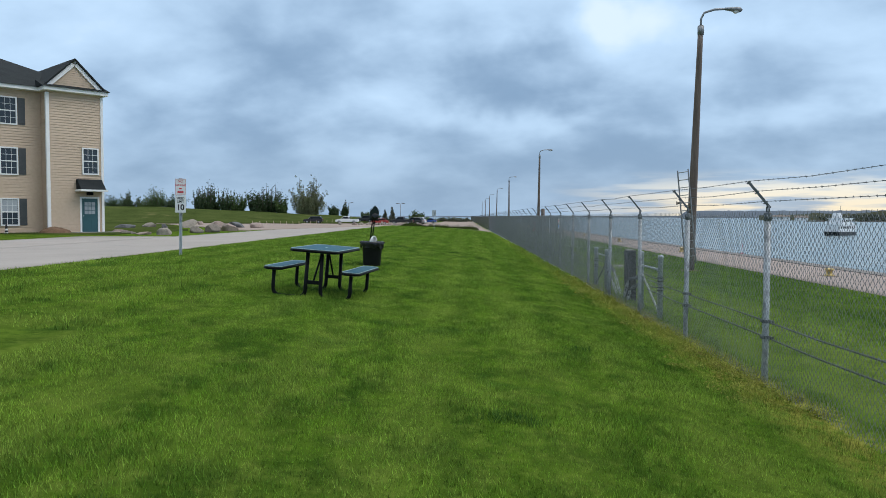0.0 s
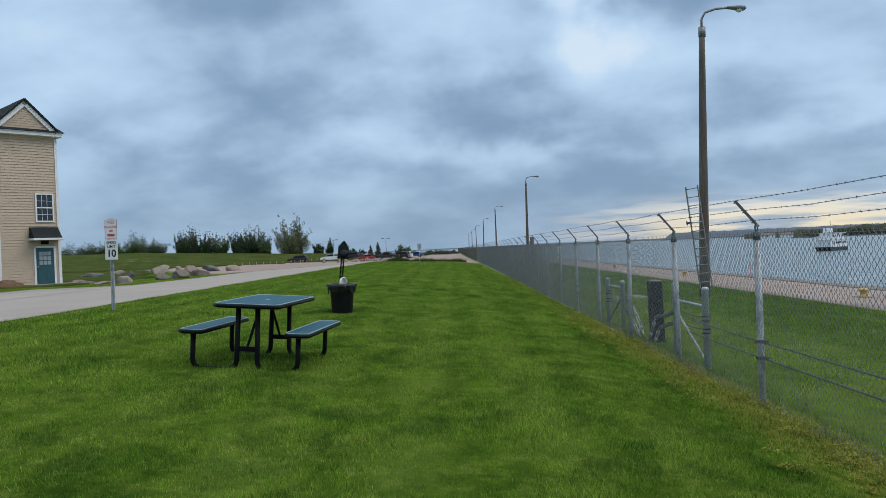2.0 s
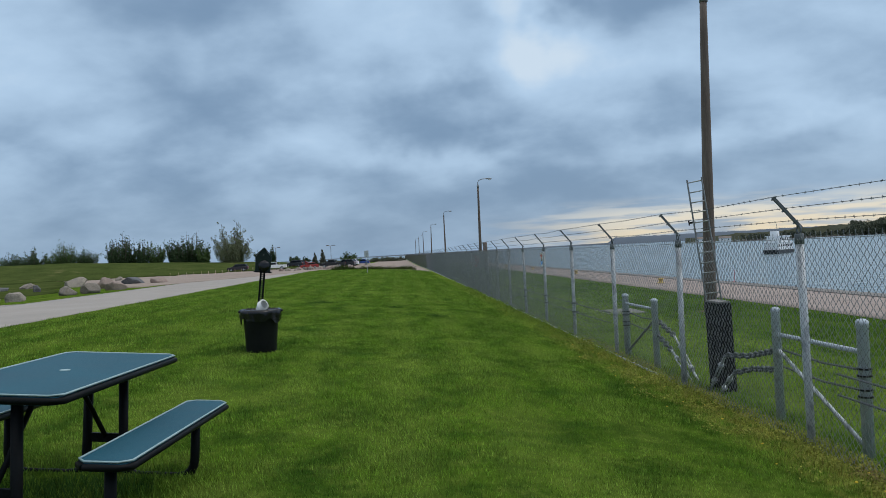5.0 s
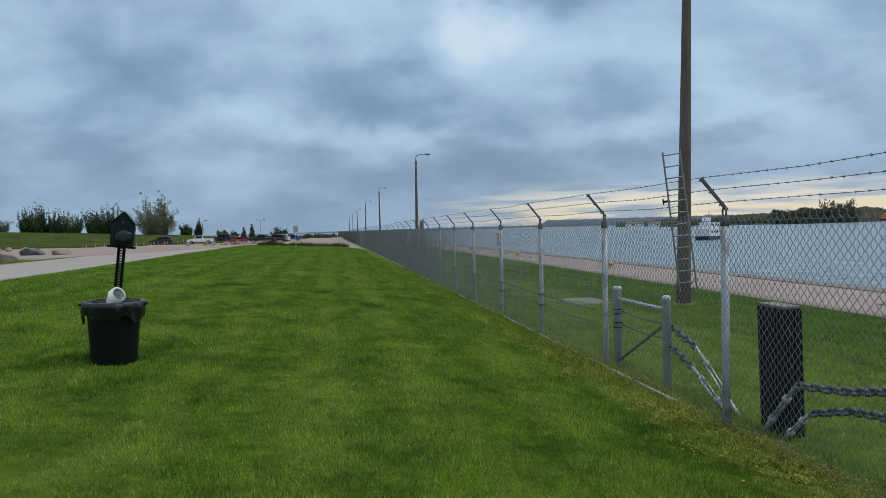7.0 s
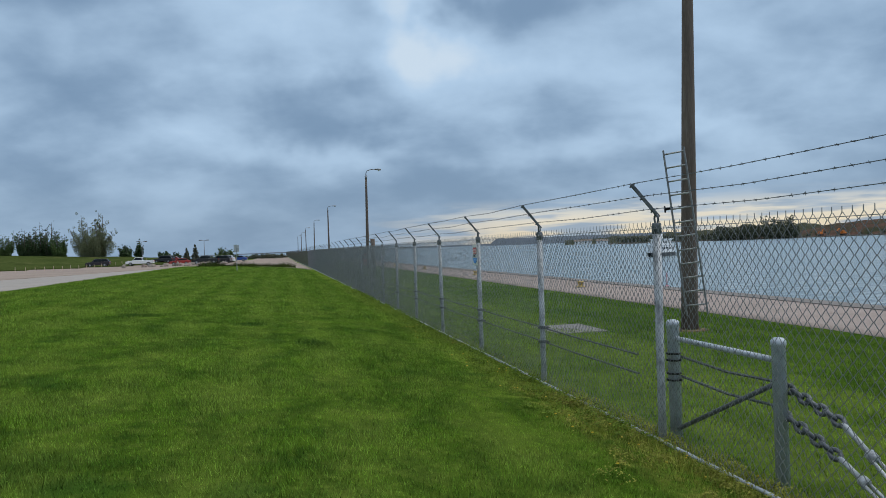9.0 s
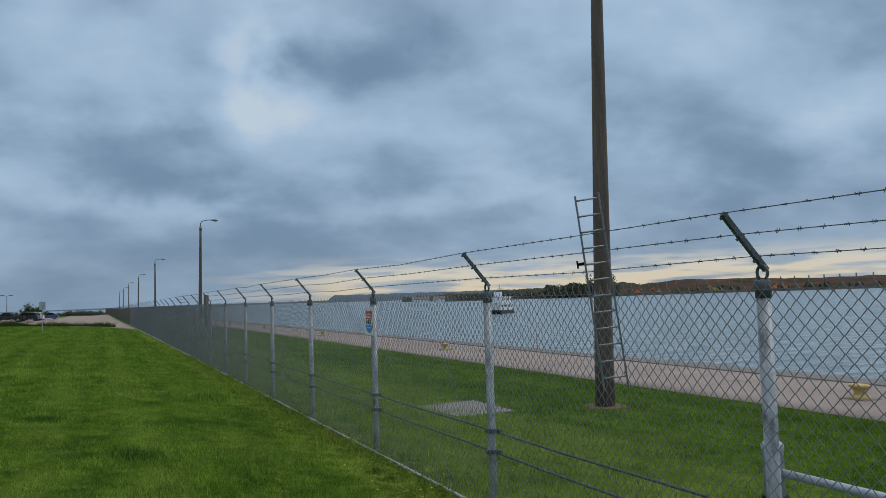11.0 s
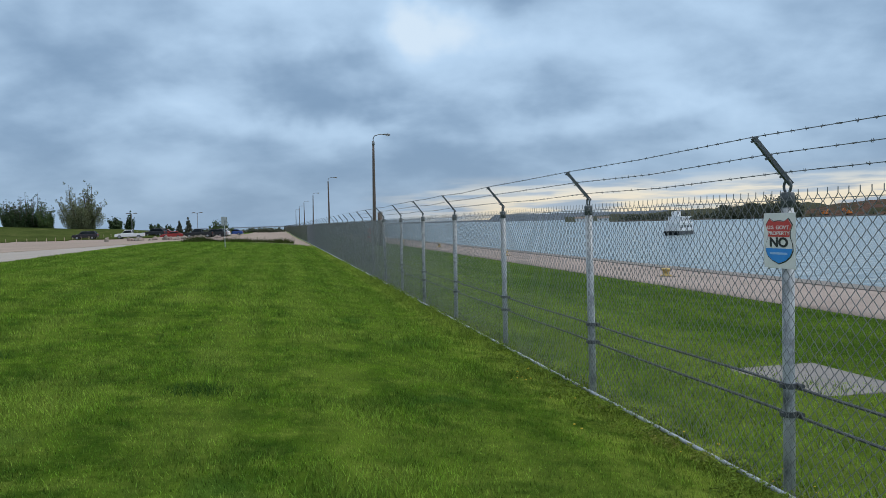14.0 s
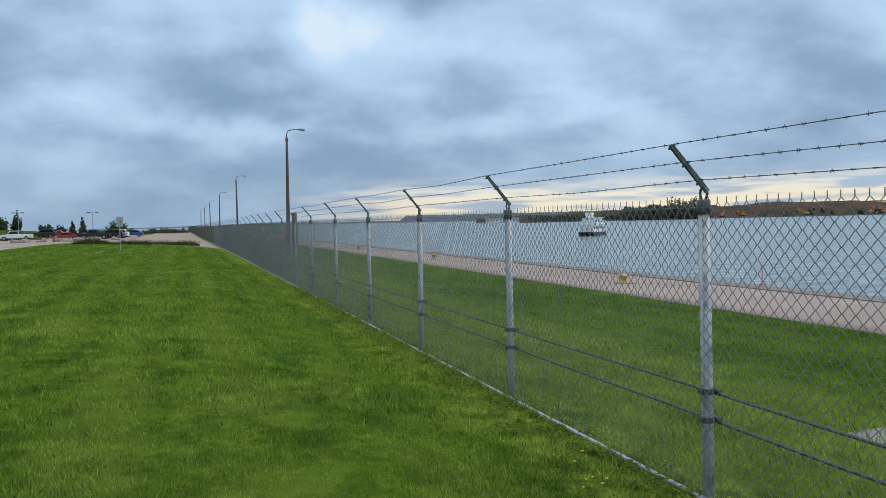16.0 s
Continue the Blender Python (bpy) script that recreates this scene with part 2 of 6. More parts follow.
    if not blades:
        ln.new(bp.outputs[0], p.inputs["Normal"])
    else:
        tr = nd.new("ShaderNodeBsdfTranslucent")
        ln.new(c, tr.inputs[0])
        ms = nd.new("ShaderNodeMixShader")
        ms.inputs[0].default_value = 0.35
        ln.new(p.outputs[0], ms.inputs[1])
        ln.new(tr.outputs[0], ms.inputs[2])
        ln.new(ms.outputs[0], nd["Material Output"].inputs[0])
    return m


def water_material():
    m = bpy.data.materials.new("harbour_water")
    m.use_nodes = True
    nd, ln = m.node_tree.nodes, m.node_tree.links
    p = nd["Principled BSDF"]
    p.inputs["Roughness"].default_value = 0.22
    p.inputs["IOR"].default_value = 1.33
    geo = nd.new("ShaderNodeNewGeometry")
    hs = []
    for s, st, d in ((0.22, (0.5, 1.0, 1), 4), (0.9, (0.45, 1.0, 1), 4)):
        mp = nd.new("ShaderNodeMapping")
        mp.inputs["Scale"].default_value = st
        mp.inputs["Rotation"].default_value = (0, 0, radians(-20))
        ln.new(geo.outputs["Position"], mp.inputs[0])
        n = nd.new("ShaderNodeTexNoise")
        n.inputs["Scale"].default_value, n.inputs["Detail"].default_value = s, d
        ln.new(mp.outputs[0], n.inputs["Vector"])
        hs.append(n.outputs[0])
    # paler ripples painted into the base colour, for sky glints on the water
    tint = nd.new("ShaderNodeMix")
    tint.data_type = "RGBA"
    tint.inputs[6].default_value, tint.inputs[7].default_value = (0.095, 0.150, 0.178, 1), (0.22, 0.275, 0.295, 1)
    gain = nd.new("ShaderNodeMapRange")
    gain.inputs[1].default_value, gain.inputs[2].default_value = 0.40, 0.62
    ln.new(hs[1], gain.inputs[0])
    ln.new(gain.outputs[0], tint.inputs[0])
    ln.new(tint.outputs[2], p.inputs["Base Color"])
    ad = nd.new("ShaderNodeMath")
    ad.operation = "ADD"
    ln.new(hs[0], ad.inputs[0])
    ln.new(hs[1], ad.inputs[1])
    bp = nd.new("ShaderNodeBump")
    bp.inputs["Strength"].default_value, bp.inputs["Distance"].default_value = 1.0, 0.8
    ln.new(ad.outputs[0], bp.inputs["Height"])
    ln.new(bp.outputs[0], p.inputs["Normal"])
    return m


def plain(name, colour, rough=0.5, metal=0.0, alpha=1.0, transmission=0.0):
    m = bpy.data.materials.new(name)
    m.use_nodes = True
    p = m.node_tree.nodes["Principled BSDF"]
    p.inputs["Base Color"].default_value = (*colour, 1)
    p.inputs["Roughness"].default_value, p.inputs["Metallic"].default_value = rough, metal
    p.inputs["Transmission Weight"].default_value = transmission
    return m


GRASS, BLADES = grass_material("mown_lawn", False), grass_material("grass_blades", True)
WATER = water_material()
CONCRETE = material("road_concrete", (0.27, 0.245, 0.22), (0.35, 0.315, 0.285), 0.5, 60, 0.85, spec=0.15, bump=0.25, depth=0.004, stain=(0.24, 0.225, 0.21), stain_scale=0.25)
SLAB = material("pad_concrete", (0.15, 0.14, 0.132), (0.22, 0.205, 0.195), 1.5, 70, 0.88, bump=0.3, depth=0.004, stain=(0.23, 0.22, 0.2))
GRAVEL = material("pink_gravel", (0.22, 0.175, 0.152), (0.34, 0.275, 0.24), 0.6, 45, 0.92, bump=0.7, depth=0.02, stain=(0.15, 0.12, 0.105), stain_scale=0.3)
LOT = material("lot_gravel", (0.24, 0.19, 0.16), (0.33, 0.27, 0.23), 0.15, 8, 0.92, spec=0.05, bump=0.5, depth=0.02, stain=(0.17, 0.19, 0.10), stain_scale=0.09, stain_at=(0.62, 0.70))
DIRT = material("bare_dirt", (0.10, 0.055, 0.03), (0.20, 0.12, 0.07), 2, 25, 0.95, bump=0.7, depth=0.03)
GALV = material("galvanised_steel", (0.30, 0.322, 0.345), (0.50, 0.525, 0.55), 14, 90, 0.5, 0.30, bump=0.08, depth=0.002, stain=(0.10, 0.112, 0.122), stain_scale=9, stain_at=(0.52, 0.68), stretch=(1, 1, 0.5))
WIRE = material("chain_link_wire", (0.155, 0.166, 0.174), (0.28, 0.293, 0.302), 6, 60, 0.6, 0.1, bump=0, spec=0.25)
DARKWIRE = material("weathered_wire", (0.10, 0.11, 0.12), (0.19, 0.20, 0.21), 6, 60, 0.55, 0.6, bump=0)
ARM = material("weathered_arm_steel", (0.075, 0.086, 0.095), (0.15, 0.165, 0.178), 12, 80, 0.6, 0.15, bump=0.15, depth=0.002, spec=0.3)
CABLE = material("wire_rope", (0.07, 0.077, 0.088), (0.14, 0.15, 0.165), 20, 120, 0.55, 0.5, bump=0.5, depth=0.003)
POLE = material("weathered_timber_pole", (0.075, 0.056, 0.045), (0.15, 0.118, 0.098), 2.5, 22, 0.85, bump=0.5, depth=0.01, stain=(0.175, 0.155, 0.135), stain_scale=1.2, stretch=(4, 4, 0.35))
LAMPMAT = material("grey_lamp_housing", (0.16, 0.17, 0.18), (0.24, 0.25, 0.26), 6, 50, 0.5, 0.4, bump=0)
LADDERMAT = material("aluminium_ladder", (0.30, 0.30, 0.30), (0.46, 0.46, 0.45), 10, 80, 0.5, 0.6, bump=0.05, depth=0.002)
TABLEGREEN = material("green_coated_sheet", (0.010, 0.062, 0.092), (0.020, 0.092, 0.13), 4, 120, 0.6, spec=0.18, bump=0.5, depth=0.003)
EDGEPALE = material("worn_coated_edge", (0.22, 0.32, 0.33), (0.32, 0.42, 0.43), 8, 60, 0.5, bump=0.1, depth=0.002)
BLACKSTEEL = material("black_coated_steel", (0.003, 0.0035, 0.004), (0.006, 0.007, 0.008), 6, 60, 0.5, spec=0.10, bump=0.15, depth=0.002)
BLACKPLASTIC = material("black_bin_plastic", (0.006, 0.006, 0.008), (0.012, 0.012, 0.015), 5, 60, 0.5, spec=0.22, bump=0.12, depth=0.003)
BAGMAT = material("black_bag_film", (0.005, 0.005, 0.006), (0.010, 0.010, 0.012), 5, 9, 0.20, spec=0.4, bump=0.8, depth=0.03, stretch=(1.6, 1.6, 0.5))
PVC = material("white_pvc", (0.62, 0.63, 0.62), (0.74, 0.74, 0.73), 5, 50, 0.35, bump=0.03, depth=0.002)
DARKGREEN = material("dark_green_case", (0.006, 0.014, 0.013), (0.011, 0.022, 0.020), 5, 40, 0.6, spec=0.2, bump=0.05, depth=0.002)
BLACKPOST = material("black_anchor_post", (0.006, 0.006, 0.007), (0.014, 0.014, 0.016), 5, 30, 0.6, spec=0.2, bump=0.6, depth=0.01, stretch=(3, 3, 0.6))
CHAIN = material("grey_chain", (0.07, 0.078, 0.09), (0.15, 0.16, 0.18), 20, 80, 0.5, 0.6, bump=0.2, depth=0.002)
SIDING = material("tan_vinyl_siding", (0.47, 0.355, 0.255), (0.54, 0.415, 0.305), 0.6, 6, 0.6, bump=0.05, depth=0.004, stain=(0.41, 0.32, 0.22), stain_scale=0.5)
WHITESIDING = material("white_vinyl_siding", (0.66, 0.70, 0.74), (0.76, 0.79, 0.82), 0.6, 6, 0.55, bump=0.05, depth=0.004)
TRIM = material("white_trim_paint", (0.70, 0.70, 0.70), (0.80, 0.80, 0.79), 2, 30, 0.5, bump=0.04, depth=0.002)
ROOF = material("dark_shingles", (0.012, 0.016, 0.017), (0.032, 0.036, 0.037), 1.0, 18, 0.9, spec=0.12, bump=0.6, depth=0.02, stretch=(1, 1, 3))
SHUTTER = material("charcoal_shutter", (0.045, 0.052, 0.055), (0.065, 0.072, 0.076), 3, 30, 0.55, bump=0.1, depth=0.004)
DOORTEAL = material("teal_door_paint", (0.018, 0.075, 0.088), (0.028, 0.095, 0.11), 3, 40, 0.45, bump=0.05, depth=0.002)
GLASS = plain("window_glass", (0.025, 0.035, 0.045), 0.06)
CURTAIN = material("pale_blind", (0.30, 0.33, 0.36), (0.38, 0.41, 0.44), 3, 30, 0.8, bump=0.05)
BOULDER = material("field_boulder", (0.15, 0.13, 0.108), (0.30, 0.265, 0.225), 1.6, 18, 0.9, spec=0.15, bump=0.7, depth=0.04, stain=(0.16, 0.15, 0.145), jitter=0.25)
DARKBOULDER = material("dark_boulder", (0.06, 0.063, 0.068), (0.13, 0.13, 0.135), 1.6, 18, 0.85, bump=0.6, depth=0.04)
PINKBOULDER = material("pink_granite_boulder", (0.22, 0.165, 0.14), (0.32, 0.25, 0.215), 1.8, 18, 0.9, bump=0.7, depth=0.04, stain=(0.22, 0.18, 0.16))
BARK = material("grey_bark", (0.07, 0.055, 0.042), (0.14, 0.115, 0.09), 5, 30, 0.95, bump=0.6, depth=0.02)
# leaf green lifted a little, with the haze before the bank in its colour
LEAFDARK = material("dark_leaves", (0.030, 0.060, 0.020), (0.062, 0.105, 0.036), 0.8, 6, 0.7, bump=0, island=0.45, through_light=0.25)
LEAFMID = material("spring_leaves", (0.045, 0.090, 0.022), (0.095, 0.15, 0.040), 0.8, 6, 0.7, bump=0, island=0.45, through_light=0.3)
LEAFPALE = material("budding_leaves", (0.11, 0.135, 0.07), (0.20, 0.215, 0.11), 0.8, 6, 0.7, bump=0, island=0.4, through_light=0.3)
# greyed leaf colour: the haze over far trees is painted in
LEAFFAR = material("far_hazy_leaves", (0.060, 0.070, 0.045), (0.105, 0.112, 0.070), 0.05, 0.6, 0.9, bump=0, island=0.3)
RAILDARK = material("weathered_ladder_rail", (0.13, 0.135, 0.14), (0.25, 0.255, 0.26), 10, 80, 0.5, 0.5, bump=0.05, depth=0.002)
WEED = material("yellowish_weeds", (0.15, 0.18, 0.028), (0.34, 0.33, 0.07), 2.2, 14, 0.8, spec=0.1, bump=0, island=0.45, stain=(0.20, 0.14, 0.06), stain_scale=1.6, through_light=0.3)
DARKTUFT = material("dark_lawn_tuft", (0.028, 0.075, 0.014), (0.06, 0.13, 0.024), 3, 20, 0.7, spec=0.1, bump=0, island=0.4, through_light=0.3)
STUBGALV = material("bright_galvanised_pipe", (0.33, 0.37, 0.42), (0.50, 0.54, 0.60), 10, 90, 0.5, 0.2, bump=0.1, depth=0.002, stain=(0.20, 0.22, 0.25), stain_scale=7)
BERMGRASS = material("rough_bank_grass", (0.038, 0.056, 0.016), (0.072, 0.090, 0.027), 0.25, 3, 0.9, spec=0.0, bump=0.7, depth=0.08, stain=(0.115, 0.115, 0.045), stain_scale=0.2)
SIGNWHITE = material("sign_white_sheet", (0.68, 0.68, 0.68), (0.76, 0.76, 0.76), 4, 40, 0.4, bump=0)
SIGNRED, SIGNBLACK = plain("sign_red", (0.50, 0.035, 0.05), 0.45), plain("sign_black", (0.012, 0.012, 0.014), 0.45)
SHIELDRED, SHIELDBLUE = plain("shield_red", (0.55, 0.05, 0.045), 0.4), plain("shield_blue", (0.03, 0.26, 0.72), 0.4)
LIGHTBAR = plain("pale_letter_bar", (0.30, 0.50, 0.80), 0.45)
YELLOW = material("worn_yellow_paint", (0.42, 0.29, 0.08), (0.55, 0.41, 0.16), 5, 30, 0.7, bump=0.4, depth=0.006, stain=(0.16, 0.10, 0.06), stain_scale=4)
QUAY = material("quay_wall_steel", (0.13, 0.10, 0.085), (0.24, 0.20, 0.17), 1.2, 12, 0.9, bump=0.5, depth=0.02)
CAP = material("quay_cap_concrete", (0.13, 0.115, 0.105), (0.19, 0.17, 0.155), 1, 25, 0.9, bump=0.3, depth=0.01)
STAKE = plain("pink_stake", (0.62, 0.24, 0.27), 0.6)
TYRE = plain("tyre_rubber", (0.012, 0.012, 0.013), 0.85)
RIM = plain("wheel_rim", (0.35, 0.36, 0.37), 0.35, 0.8)
CARGLASS = plain("car_glass", (0.012, 0.016, 0.02), 0.05)
REDLIGHT = plain("tail_light", (0.35, 0.01, 0.01), 0.3)
HEADLIGHT = plain("head_light", (0.65, 0.67, 0.70), 0.15)
REDBANK = material("bare_red_bank", (0.055, 0.033, 0.026), (0.115, 0.064, 0.045), 0.05, 0.5, 0.95, spec=0.05, bump=0.8, depth=1.5, stain=(0.035, 0.038, 0.020), stain_scale=0.06, stain_at=(0.46, 0.60))
GREENBANK = material("scrub_bank", (0.028, 0.034, 0.020), (0.060, 0.060, 0.036), 0.03, 0.3, 0.95, spec=0.05, bump=0.8, depth=1.5)
# distance haze is mixed into this base colour as blue-grey
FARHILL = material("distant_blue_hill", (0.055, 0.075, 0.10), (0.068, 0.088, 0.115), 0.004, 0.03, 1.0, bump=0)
ORANGE = plain("orange_plant_paint", (0.62, 0.17, 0.02), 0.6)
YELLOWPLANT = plain("yellow_plant_paint", (0.55, 0.35, 0.03), 0.6)
BOATWHITE = material("boat_white_paint", (0.72, 0.74, 0.76), (0.82, 0.83, 0.84), 0.6, 6, 0.5, bump=0)
BOATDARK = plain("boat_dark_hull", (0.02, 0.022, 0.026), 0.5)

# ---- mesh tools ----


def part(name, bm, mat, parent=None, label="", smooth=False, kind=""):
    """One mesh object out of a bmesh, under a thing or a part."""
    me = bpy.data.meshes.new(name)
    bm.to_mesh(me)
    bm.free()
    for m in mat if isinstance(mat, (list, tuple)) else (mat,):
        me.materials.append(m)
    if smooth:
        me.shade_smooth()
    ob = new(name, me)
    if parent:
        ob.parent = parent
    if label or kind:
        tagged(ob, label=label, kind=kind)
    return ob


def share(ob, parent, m):
    """Another object on the same mesh, placed by m within its parent."""
    o = new(ob.name.split(".")[0], ob.data)
    o.parent = parent
    o.matrix_basis = m
    return o


def empty(name, label, category, group="", m=None, kind=""):
    e = new(name)
    e.empty_display_size = 0.2
    if m is not None:
        e.matrix_basis = m
    return tagged(e, label, category, group, kind)


def box(bm, lo, hi, bevel=0.0, m=None, mat=0):
    lo, hi = Vector(lo), Vector(hi)
    g = bmesh.ops.create_cube(bm, size=1.0, matrix=Matrix.Translation((lo + hi) / 2) @ Matrix.Diagonal((*(hi - lo), 1)))
    vs = g["verts"]
    if bevel:
        es = list({e for v in vs for e in v.link_edges})
        vs = list({v for f in bmesh.ops.bevel(bm, geom=es, offset=bevel, segments=2, affect="EDGES", profile=0.6)["faces"] for v in f.verts} | {v for v in vs if v.is_valid})
    if mat:
        for f in {f for v in vs for f in v.link_faces}:
            f.material_index = mat
    if m is not None:
        bmesh.ops.transform(bm, matrix=m, verts=vs)
    return vs


def tube(bm, pts, r, n=8, cap=True, r2=None, mat=0):
    """A round tube along points; r to r2 is its taper."""
    pts = [Vector(p) for p in pts]
    rings, side = [], None
    for i, p in enumerate(pts):
        d = (pts[min(i + 1, len(pts) - 1)] - pts[max(i - 1, 0)]).normalized()
        if side is None:
            side = d.orthogonal().normalized()
        side = (side - d * side.dot(d)).normalized()
        up = d.cross(side)
        rr = r if r2 is None else r + (r2 - r) * i / max(1, len(pts) - 1)
        rings.append([bm.verts.new(p + rr * (math.cos(6.28318 * k / n) * side + math.sin(6.28318 * k / n) * up)) for k in range(n)])
    fs = []
    for a, b in zip(rings, rings[1:]):
        for k in range(n):
            fs.append(bm.faces.new((a[k], a[(k + 1) % n], b[(k + 1) % n], b[k])))
    if cap:
        fs.append(bm.faces.new(rings[0][::-1]))
        fs.append(bm.faces.new(rings[-1]))
    if mat:
        for f in fs:
            f.material_index = mat
    return rings


def lathe(bm, profile, n=24, centre=(0, 0, 0), m=None):
    """A body of revolution round z from (radius, height) pairs."""
    c = Vector(centre)
    rings = [[bm.verts.new(c + Vector((r * math.cos(6.28318 * k / n), r * math.sin(6.28318 * k / n), z))) for k in range(n)] for r, z in profile]
    for a, b in zip(rings, rings[1:]):
        for k in range(n):
            bm.faces.new((a[k], a[(k + 1) % n], b[(k + 1) % n], b[k]))
    bm.faces.new(rings[0][::-1])
    bm.faces.new(rings[-1])
    if m is not None:
        bmesh.ops.transform(bm, matrix=m, verts=[v for r in rings for v in r])


def prism(bm, outline, y0, y1, m=None, bevel=0.0):
    """An outline in x and z drawn out along y."""
    a = [bm.verts.new((x, y0, z)) for x, z in outline]
    b = [bm.verts.new((x, y1, z)) for x, z in outline]
    n = len(outline)
    fs = [bm.faces.new(a), bm.faces.new(b[::-1])]
    for k in range(n):
        fs.append(bm.faces.new((a[k], b[k], b[(k + 1) % n], a[(k + 1) % n])))
    bmesh.ops.recalc_face_normals(bm, faces=fs)
    if bevel:
        es = list({e for f in fs for e in f.edges})
        bmesh.ops.bevel(bm, geom=es, offset=bevel, segments=2, affect="EDGES", profile=0.6)
    if m is not None:
        bmesh.ops.transform(bm, matrix=m, verts=bm.verts)


def raw(name, verts, faces, mat, parent=None, label="", kind="", category=""):
    """A mesh straight from arrays of vertices and triangles or quads."""
    me = bpy.data.meshes.new(name)
    verts, faces = np.asarray(verts, np.float32), np.asarray(faces, np.int32)
    n = faces.shape[1]
    me.vertices.add(len(verts))
    me.vertices.foreach_set("co", verts.ravel())
    me.loops.add(faces.size)
    me.loops.foreach_set("vertex_index", faces.ravel())
    me.polygons.add(len(faces))
    me.polygons.foreach_set("loop_start", np.arange(0, faces.size, n, dtype=np.int32))
    me.update()
    me.validate()
    me.materials.append(mat)
    ob = new(name, me)
    if parent:
        ob.parent = parent
    return tagged(ob, label, category, "", kind)


def lettering(text, size, mat, parent, m, name="lettering", bold=0.0):
    """Words in the built-in font, as a flat mesh."""
    cu = bpy.data.curves.new("words", "FONT")
    cu.body, cu.size, cu.align_x, cu.align_y, cu.extrude, cu.offset = text, size, "CENTER", "CENTER", 0.0008, bold
    tmp = new("words", cu)
    bpy.context.view_layer.update()
    me = bpy.data.meshes.new_from_object(tmp.evaluated_get(bpy.context.evaluated_depsgraph_get()))
    bpy.data.objects.remove(tmp)
    me.materials.clear()
    me.materials.append(mat)
    ob = new(name, me)
    ob.parent = parent
    ob.matrix_basis = m
    return ob

# ---- the ground ----
KX = [-3000, -8, -5, -1.8, 1, 3.4, 4.0, 9.2, 11.7, 16.3]
KZ = [0.42, 0.42, 0.36, 0.17, -0.03, -0.36, -0.45, -0.62, -0.68, -0.70]
FENCE_X = 4.0
WATER_Z = -2.3
RIDGE = [(-32, 222, 1.0), (-42, 214, 2.3), (-62, 208, 3.3), (-83, 204, 4.3), (-120, 190, 4.6), (-260, 150, 4.6)]


def smooth(a, b, x):
    t = min(1.0, max(0.0, (x - a) / (b - a)))
    return t * t * (3 - 2 * t)


def ground_z(x, y):
    z = float(np.interp(x, KX, KZ))
    z -= 1.02 * smooth(70, 190, y) * smooth(7, -3, x)
    return z + bank_z(x, y)


def bank_z(x, y):
    best = 0.0
    if y < 120:
        return best
    for (ax, ay, ah), (bx, by, bh) in zip(RIDGE, RIDGE[1:]):
        dx, dy = bx - ax, by - ay
        t = min(1.0, max(0.0, ((x - ax) * dx + (y - ay) * dy) / (dx * dx + dy * dy)))
        d = math.hypot(x - ax - t * dx, y - ay - t * dy)
        best = max(best, (ah + (bh - ah) * t) * math.exp(-(d / 20.0) ** 2))
    return best


def sheet(name, xs, ys, mat, lift=0.0, label="", rough=0.0, kind="structure", inside=None):
    verts, faces, n = [], [], len(xs)
    for y in ys:
        for x in xs:
            b = rough * noise.noise((x * 0.9, y * 0.9, 3.1)) if rough and abs(x - FENCE_X) > 0.5 else 0.0
            verts.append((x, y, ground_z(x, y) + lift + b))
    for j in range(len(ys) - 1):
        for i in range(n - 1):
            if inside is None or inside((xs[i] + xs[i + 1]) / 2, (ys[j] + ys[j + 1]) / 2):
                faces.append((j * n + i, j * n + i + 1, (j + 1) * n + i + 1, (j + 1) * n + i))
    if lift:
        sides = collections.Counter(frozenset((f[k], f[(k + 1) % 4])) for f in faces for k in range(4))
        for f in list(faces):
            for k in range(4):
                a, b = f[k], f[(k + 1) % 4]
                if sides[frozenset((a, b))] == 1:
                    m = len(verts)
                    verts += [(verts[b][0], verts[b][1], verts[b][2] - lift - 0.05), (verts[a][0], verts[a][1], verts[a][2] - lift - 0.05)]
                    faces.append((b, a, m + 1, m))
    ob = raw(name, verts, faces, mat, None, label, kind, name)
    ob.data.shade_smooth()
    return ob


def steps(*spans):
    out = []
    for a, b, d in spans:
        out += list(np.linspace(a, b, max(2, int(round((b - a) / d)) + 1)))
    return sorted(set(round(float(v), 4) for v in out))


GX = steps((-3000, -400, 400), (-400, -100, 20), (-100, -12, 2.5), (-12, -8, 0.5), (-8, -5, 0.3), (-5, -1.8, 0.32), (-1.8, 1, 0.28), (1, 3.4, 0.3), (3.4, 4.0, 0.2), (4.0, 9.2, 0.52), (9.2, 11.7, 0.5), (11.7, 16.3, 1.15))
GY = steps((-200, -20, 30), (-20, 0, 2), (0, 60, 0.6), (60, 130, 2.0), (130, 220, 6), (220, 430, 30))
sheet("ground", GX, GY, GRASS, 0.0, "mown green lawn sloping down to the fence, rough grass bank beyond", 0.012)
sheet("road", steps((-13.6, -8.0, 0.4)), steps((-120, 50, 4), (50, 82, 1.0)), CONCRETE, 0.017, "pale grey concrete road along the lawn",
      inside=lambda x, y: y < 58 + (x + 13.6) * 3.6)
sheet("driveway", steps((-18.2, -13.6, 0.7)), steps((-60, 37, 4)), CONCRETE, 0.019, "pale concrete apron before the apartment building")
